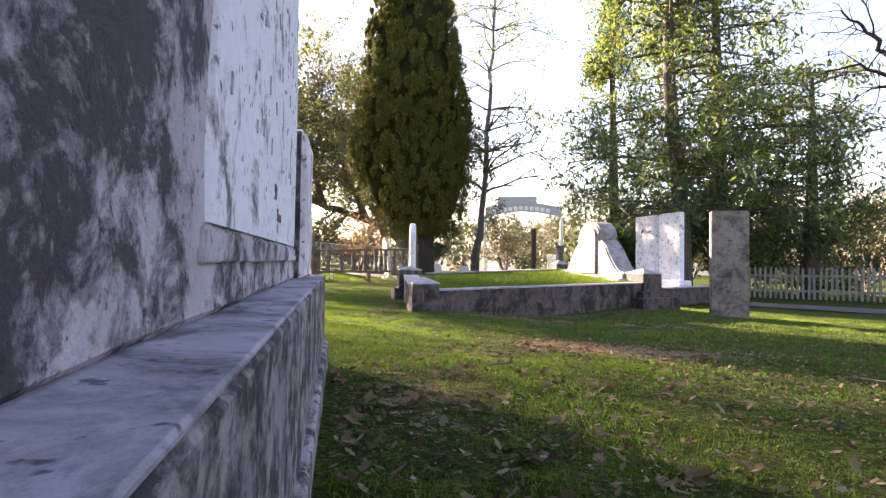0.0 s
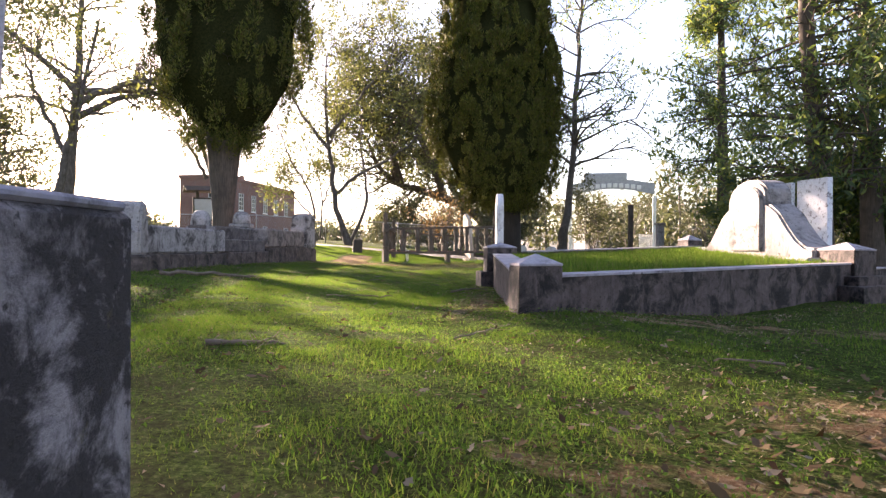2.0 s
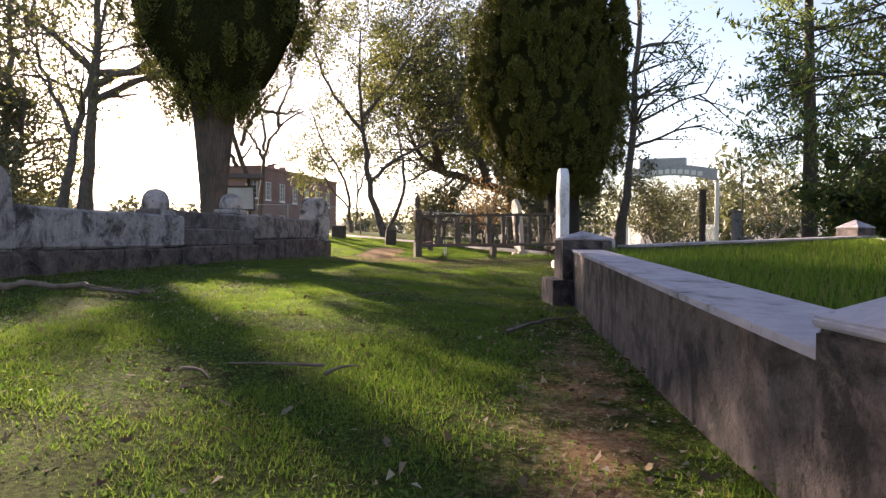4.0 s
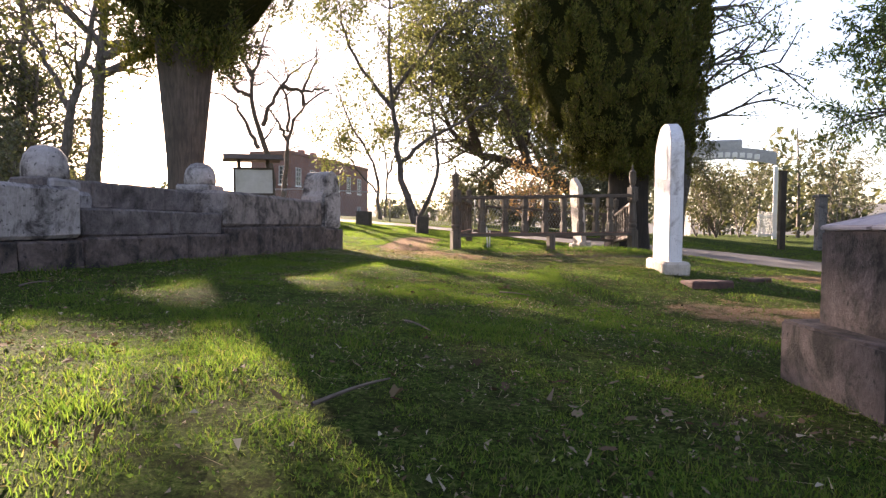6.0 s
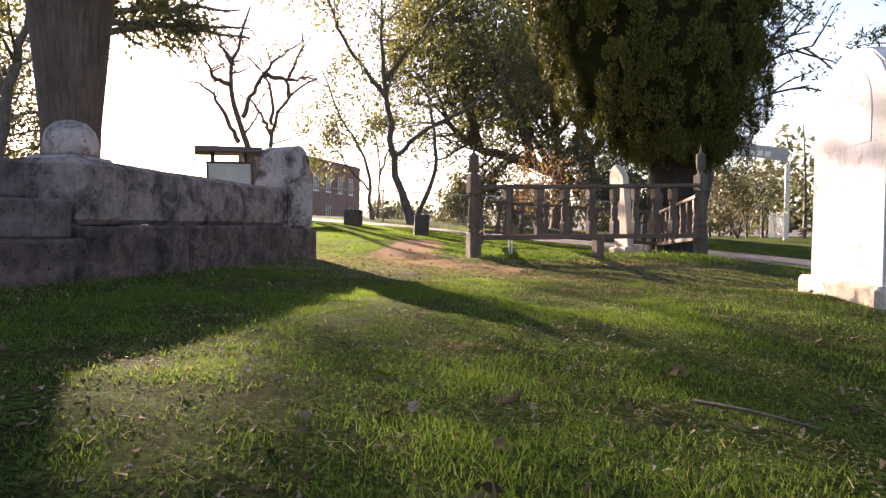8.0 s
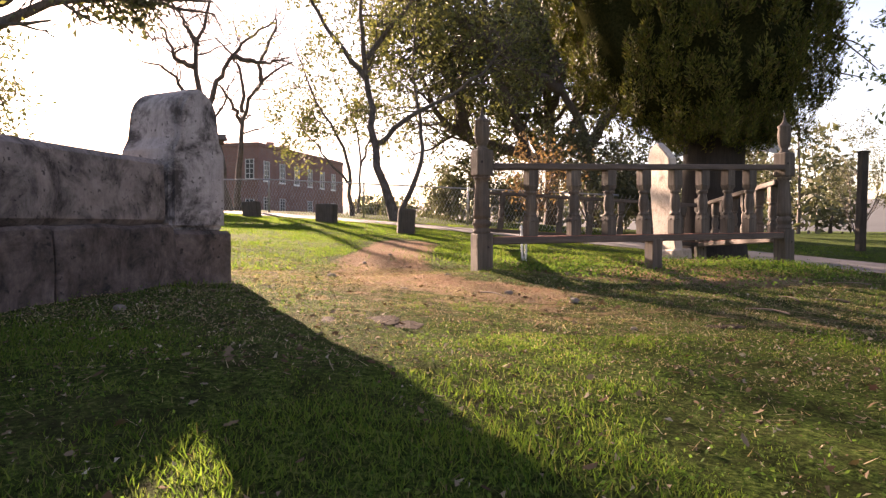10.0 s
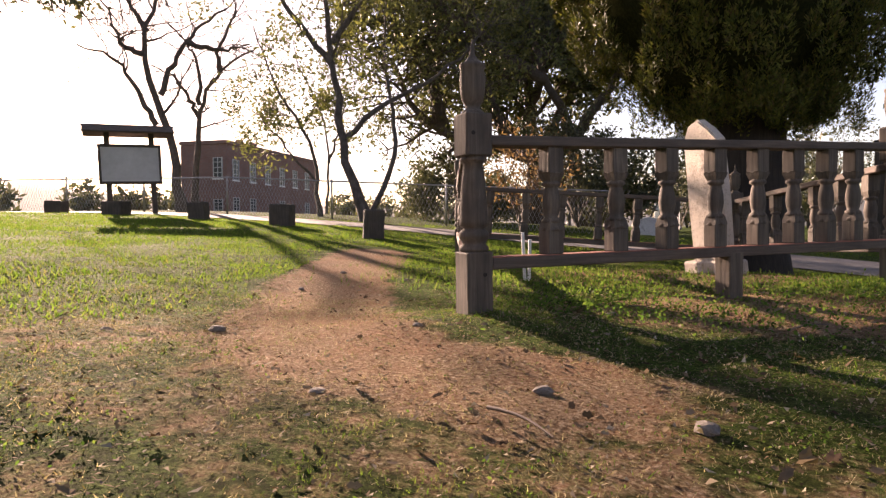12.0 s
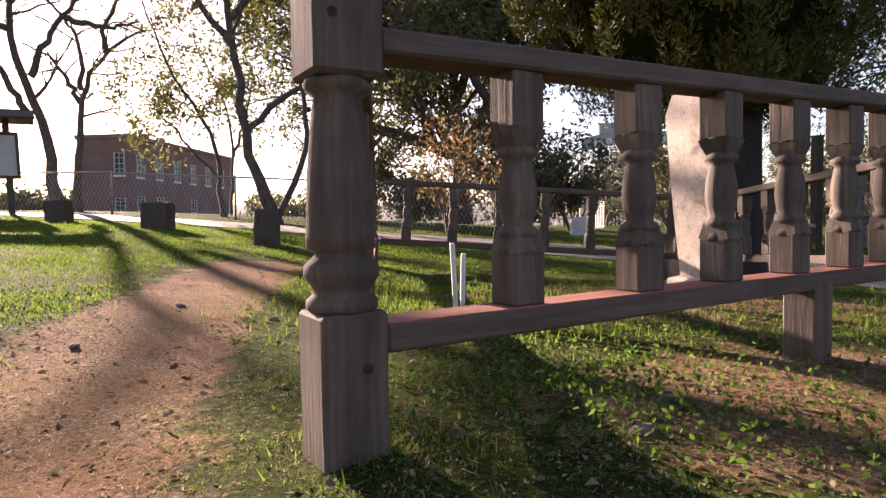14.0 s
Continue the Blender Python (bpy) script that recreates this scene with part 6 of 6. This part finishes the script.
    blades("long_grass", x, y, surface_z(x, y), np.where(y < 16.2, 0.03, 0.055), np.where(y < 16.2, 0.0035, 0.006), GRASS, "longer grass tufts round posts and stones", 3, 0.8)
    # small broad-leaved weeds that mat the lawn
    x, y = scatter(380000, -5.0, 2.0, 0.9, 17.5, r)
    d = near_line(x, y, WALK_LINE)
    clump = np.array([noise.noise((a * 2.3 + 3, b * 2.3, 5.0)) + 0.5 * noise.noise((a * 8.3, b * 8.3, 1.0)) for a, b in zip(x, y)])
    k = (d < 1.9) & free_of_stone(x, y) & (r.uniform(0, 1, len(x)) < np.clip(np.where(y < 12.2, 0.55, 0.25) + 1.5 * clump - 0.8 * bare(x, y) - 0.95 * fence_bed(x, y) - 0.3 * thin(x, y), 0.02, 1))
    x, y = x[k], y[k]
    p = np.stack([x, y, surface_z(x, y) + r.uniform(0.0, 0.03, len(x))], 1)
    tagged(new("lawn_weeds", leaves("lawn_weeds", p, 0.0058, WEED, 5, 1, 0.0, 1.3)), "small clover-like weeds matted into the lawn", "weeds", kind="stuff")
    x, y = np.concatenate([r.normal(a, b, n) for a, b, n in ((-2.7, 0.3, 1500), (-2.0, 0.5, 1200), (-1.1, 0.4, 2200), (-2.6, 0.5, 1500))]), np.concatenate([r.normal(a, b, n) for a, b, n in ((15.55, 0.22, 1500), (15.2, 0.25, 1200), (16.0, 0.3, 2200), (16.6, 0.4, 1500))])
    k = near_line(x, y, FOOTPATH) > 0.5
    x, y = x[k], y[k]
    p = np.stack([x, y, surface_z(x, y) + r.uniform(0.0, 0.06, len(x))], 1)
    tagged(new("creeping_weeds", leaves("creeping_weeds", p, 0.014, WEED, 6, 1, 0.01, 1.3)), "leafy creeping weeds under the wooden fence", "weeds", kind="stuff")
    # turf on the raised plot
    n = 26000
    u, v = r.uniform(0.01, 0.99, n), r.uniform(0.02, 0.99, n)
    p00, p10, p01, p11 = plot_quad
    x = p00.x * (1 - u) * (1 - v) + p10.x * u * (1 - v) + p01.x * (1 - u) * v + p11.x * u * v
    y = p00.y * (1 - u) * (1 - v) + p10.y * u * (1 - v) + p01.y * (1 - u) * v + p11.y * u * v
    blades("plot_grass", x, y, plot_z(u, v), 0.05, 0.007, GRASS, "thick short grass on the raised plot", 4)


turf()


def leaf_outline(kind):
    """A flat leaf about one unit long, lobed or plain."""
    if kind == 0:
        pts = [(0, -0.5), (0.3, -0.36), (0.2, -0.12), (0.44, 0.06), (0.2, 0.24), (0, 0.52)]
    elif kind == 1:
        pts = [(0, -0.5), (0.17, -0.2), (0.17, 0.2), (0, 0.5)]
    else:
        pts = [(0, -0.5), (0.2, -0.28), (0.14, -0.06), (0.24, 0.12), (0, 0.5)]
    return pts + [(-a, b) for a, b in pts[-2:0:-1]]


def coping_foot(x, y):
    return np.exp(-((near_line(x, y, ((-0.55, 8.0), (-0.38, 4.95), (-0.15, 4.78), (0.6, 5.35), (2.2, 6.95))) / 0.22) ** 2))


def mulch(x, y):
    """The leaf-covered hollow beside the start of the walk."""
    return np.exp(-((((x - 0.95) / 0.9) ** 2 + ((y - 3.35) / 0.45) ** 2) ** 2))


def litter():
    """Fallen leaves in their thousands, thicker where the turf is bare."""
    r = np.random.default_rng(81)
    n = 62000
    x, y = scatter(n, -6.0, 4.0, 0.3, 18.5, r)
    d = near_line(x, y, WALK_LINE)
    clump = np.array([noise.noise((a * 1.1 + 5, b * 1.1, 2.0)) for a, b in zip(x, y)])
    keep = (d < 4.0) & free_of_stone(x, y) & (r.uniform(0, 1, n) < np.clip(0.12 + 0.45 * clump + 0.55 * leafy(x, y) + 0.3 * bare(x, y) + 0.8 * fence_bed(x, y) + 0.7 * coping_foot(x, y) + 0.7 * mulch(x, y) + 0.35 * thin(x, y), 0.02, 0.95)) & (near_line(x, y, FOOTPATH) > 0.12)
    x, y = x[keep], y[keep]
    nx_, ny_ = scatter(7000, -0.45, 2.0, 0.85, 3.4, r)
    near = free_of_stone(nx_, ny_) & (r.uniform(0, 1, 7000) < np.clip(1.5 - 0.45 * (ny_ - 0.85) + 0.6 * np.sin(3 * nx_ + 2 * ny_), 0.15, 1))
    x, y = np.concatenate([x, nx_[near]]), np.concatenate([y, ny_[near]])
    z = surface_z(x, y) + r.uniform(0.003, 0.016, len(x)) + 0.012 * leafy(x, y)
    vs, fs = [], []
    for k in range(len(x)):
        pts = leaf_outline(int(r.integers(0, 3)))
        s = 0.008 + 0.026 * r.uniform(0, 1) ** 2.2
        a, tx, ty, curl = r.uniform(0, 6.28), r.normal(0, 0.3), r.normal(0, 0.3), r.uniform(-0.4, 1.4)
        ca, sa, q = math.cos(a), math.sin(a), len(vs)
        for u, v in pts:
            px, py = s * u, s * v
            vs.append((x[k] + px * ca - py * sa, y[k] + px * sa + py * ca, z[k] + px * tx + py * ty + curl * (u * u + 0.4 * v * v) * s))
        fs.append(tuple(range(q, len(vs))))
    tagged(new("leaf_litter", mesh_of("leaf_litter", vs, fs, LITTER)), "dry brown and pale fallen leaves scattered on the turf", "fallen leaves", kind="stuff")


litter()


def crumbs():
    """Broken bits of leaf and bark between the blades, and on the tomb's ledge."""
    r = np.random.default_rng(83)
    n = 520000
    x, y = scatter(n, -6.0, 3.0, 0.6, 17.0, r)
    d = near_line(x, y, WALK_LINE)
    clump = np.array([noise.noise((a * 2.1 + 5, b * 2.1, 2.0)) + 0.5 * noise.noise((a * 7.0, b * 7.0, 8.0)) for a, b in zip(x, y)])
    keep = (d < 3.2) & free_of_stone(x, y) & (r.uniform(0, 1, n) < np.clip(0.1 + 0.4 * clump + 0.35 * bare(x, y) + 0.7 * fence_bed(x, y) + 0.6 * coping_foot(x, y) + 0.7 * mulch(x, y) + 0.45 * (y > 12.3) * (d < 1.8) + 0.3 * (x < -3.4) * (y > 12.2) + 0.6 * thin(x, y), 0.015, 0.9)) & ((near_line(x, y, FOOTPATH) > 0.25) | (r.uniform(0, 1, n) < 0.6))
    x, y = x[keep], y[keep]
    p = np.stack([x, y, surface_z(x, y) + r.uniform(0.001, 0.01, len(x))], 1)
    k = 60
    s, q = -3.5 * r.uniform(0, 1, k), r.uniform(0.01, 0.085, k)
    ledge = np.stack([-0.409 - 0.170 * s - 0.985 * q, 2.345 + 0.985 * s - 0.170 * q, 0.5275 + 0.0145 * s], 1)
    p = np.concatenate([p, ledge])
    n = len(p)
    a = r.uniform(0, 2 * np.pi, n)
    t1 = np.stack([np.cos(a), np.sin(a), r.normal(0, 0.45, n)], 1)
    t2 = np.stack([-np.sin(a), np.cos(a), r.normal(0, 0.6, n)], 1)
    L = (0.0022 + 0.005 * r.uniform(0, 1, (n, 1)) ** 2) * (1 + 0.8 * (r.uniform(0, 1, (n, 1)) > 0.85))
    flat = np.where((p[:, 0] < -3.0) & (p[:, 1] > 12.2), 0.6, 1.0)
    t1[:, 2] *= flat
    t2[:, 2] *= flat
    L *= np.where((p[:, :1] < -3.0) & (p[:, 1:2] > 12.2), 1.25, 1.0)
    W = L * r.uniform(0.25, 0.8, (n, 1))
    t1[-k:, 2] = t2[-k:, 2] = 0.0
    W[-k:] *= 0.4
    v = np.stack([p - t1 * L, p + t2 * W * 1.4, p + t1 * L * r.uniform(0.6, 1.1, (n, 1))], 1).reshape(-1, 3)
    tagged(new("leaf_crumbs", quads_mesh("leaf_crumbs", v, 3, CRUMB)), "crumbled dead leaves and bark between the grass", "fallen leaves", kind="stuff")


crumbs()


def big_leaf(x, y, s, a, k):
    pts = [(0, -0.5), (0.16, -0.36), (0.34, -0.34), (0.26, -0.16), (0.46, 0.02), (0.26, 0.08), (0.26, 0.3), (0.1, 0.26), (0, 0.52)]
    pts = pts + [(-a, b) for a, b in pts[-2:0:-1]]
    bm = bmesh.new()
    vs = [bm.verts.new((u, v, 0.06 + (1.2 + 0.3 * (k % 4)) * u * u + 0.5 * v * v * v + 0.05 * math.sin(9 * v + k))) for u, v in pts]
    f = bm.faces.new(vs)
    bmesh.ops.triangulate(bm, faces=[f])
    me = bpy.data.meshes.new("fallen_leaf")
    bm.to_mesh(me)
    bm.free()
    me.materials.append(LITTER)
    ob = new("fallen_leaf", me)
    ob.matrix_world = pose(x, y, gz(x, y) + 0.012, rng.uniform(-14, 14), rng.uniform(-14, 14), a) @ Matrix.Diagonal((s, s, s, 1))
    tagged(ob, "large dry brown fallen leaf lying on grass", "leaf", "large fallen leaves")


for k in range(44):
    x, y = rng.uniform(-0.36, 0.75), rng.uniform(1.05, 2.5)
    if bool(free_of_stone(np.array([x]), np.array([y]))[0]):
        big_leaf(x, y, rng.uniform(0.035, 0.07), rng.uniform(0, 360), k)
for k in range(46):
    s = rng.uniform(0, 1)
    x = rng.uniform(-0.9, 1.6) - 2.6 * s
    y = 1.6 + 13.5 * s + rng.uniform(-0.6, 0.6)
    if bool(free_of_stone(np.array([x]), np.array([y]))[0]):
        big_leaf(x, y, rng.uniform(0.03, 0.06), rng.uniform(0, 360), k)

# the last two stand in for patches of bare dark earth
for k, (x, y, sx, sy) in enumerate(((-3.37, 12.62, 0.07, 0.05), (-3.2, 12.68, 0.1, 0.06), (-3.06, 12.7, 0.05, 0.045), (-2.4, 12.83, 0.075, 0.05), (-2.22, 12.85, 0.09, 0.055), (-1.97, 13.3, 0.1, 0.06), (-2.17, 10.12, 0.085, 0.045), (-1.95, 10.0, 0.06, 0.04))):
    bm = bmesh.new()
    bmesh.ops.create_icosphere(bm, subdivisions=3, radius=1)
    for v in bm.verts:
        v.co *= 1 + 0.3 * noise.noise(v.co * 1.3 + Vector((k * 5, 0, 0))) + 0.08 * noise.noise(v.co * 5)
        v.co.z = min(v.co.z, 0.55 + 0.1 * noise.noise(v.co * 3))
    ob = part("flat_stone", bm, FLAT_STONE)
    ob.matrix_world = pose(x, y, gz(x, y) - 0.006, 2, -3, k * 50) @ Matrix.Diagonal((sx * 1.25, sy * 1.3, 0.006, 1))
    tagged(ob, "flat brown fieldstone sunk into the thin turf", "stone", "sunken flat stones")

for k in range(14):
    x, y = rng.uniform(-4.6, -2.2), rng.uniform(12.4, 17.0)
    if not bool(free_of_stone(np.array([x]), np.array([y]))[0]):
        continue
    s = rng.uniform(0.012, 0.035)
    bm = bmesh.new()
    bmesh.ops.create_icosphere(bm, subdivisions=2, radius=1)
    for v in bm.verts:
        v.co *= 1 + 0.35 * noise.noise(v.co * 1.7 + Vector((k, 0, 0)))
    me = bpy.data.meshes.new("loose_stone")
    bm.to_mesh(me)
    bm.free()
    me.materials.append(PEBBLE)
    ob = new("loose_stone", me)
    ob.matrix_world = pose(x, y, gz(x, y) + s * 0.1, 0, 0, rng.uniform(0, 360)) @ Matrix.Diagonal((s, s * 0.8, s * 0.5, 1))
    tagged(ob, "small grey-brown loose stone on the ground", "stone", "loose stones")

for k in range(46):
    x, y = rng.uniform(-4.2, 1.8), rng.uniform(1.8, 15.5)
    if not bool(free_of_stone(np.array([x]), np.array([y]))[0]):
        continue
    a, L = rng.uniform(0, 6.28), rng.uniform(0.08, 0.3)
    T = Tubes()
    q = bend([(0, 0, 0.01), (L * 0.5, rng.uniform(-0.03, 0.03), 0.022), (L, rng.uniform(-0.04, 0.04), 0.012)], 6)
    T.add(q, np.linspace(0.005, 0.002, 6), 5)
    ob = new("fallen_twig", T.mesh("fallen_twig", TWIG))
    ob.matrix_world = pose(x, y, gz(x, y) + 0.008, 0, 0, math.degrees(a))
    tagged(ob, "thin dead brown twig lying in grass", "twig", "fallen twigs")


def fallen_branch(line, rad, seed, label):
    """A dead branch with side twigs that lies on the ground."""
    r = np.random.default_rng(seed)
    T, ends = Tubes(), []
    q = bend([(x, y, gz(x, y) + z) for x, y, z in line], 12)
    q[1:-1] += r.normal(0, rad * 0.35, q[1:-1].shape)
    T.add(q, np.linspace(rad, rad * 0.4, 12), 8)
    for k in range(5):
        i = int(r.integers(3, 11))
        twigs(T, r, q[i], (q[i + 1] - q[i]) * 6 + r.normal(0, 0.4, 3) * (1, 1, 0.25), r.uniform(0.06, 0.16), rad * 0.35, 1, ends, 0.4, 0.0, 2, 4)
    base = Vector(q[0])
    ob = new("fallen_branch", T.mesh("fallen_branch", TWIG))
    ob.data.transform(Matrix.Translation(-base))
    ob.matrix_world = Matrix.Translation(base)
    tagged(ob, label, "branch", "fallen branches")


fallen_branch(((-1.12, 3.72, 0.02), (-1.02, 3.78, 0.02), (-0.93, 3.86, 0.005)), 0.01, 3, "thick dead branch with worn pale bark lying in grass")
fallen_branch(((-0.43, 4.18, 0.008), (-0.35, 4.33, 0.012), (-0.24, 4.56, 0.008)), 0.004, 4, "thin grey dead branch lying in grass")
fallen_branch(((-0.75, 6.7, 0.02), (-0.62, 7.0, 0.04), (-0.5, 7.4, 0.02)), 0.008, 5, "thin grey dead branch lying in grass")
fallen_branch(((-3.3, 6.9, 0.03), (-2.9, 7.0, 0.04), (-2.5, 6.95, 0.03)), 0.02, 6, "dark dead branch lying beside the stone wall")
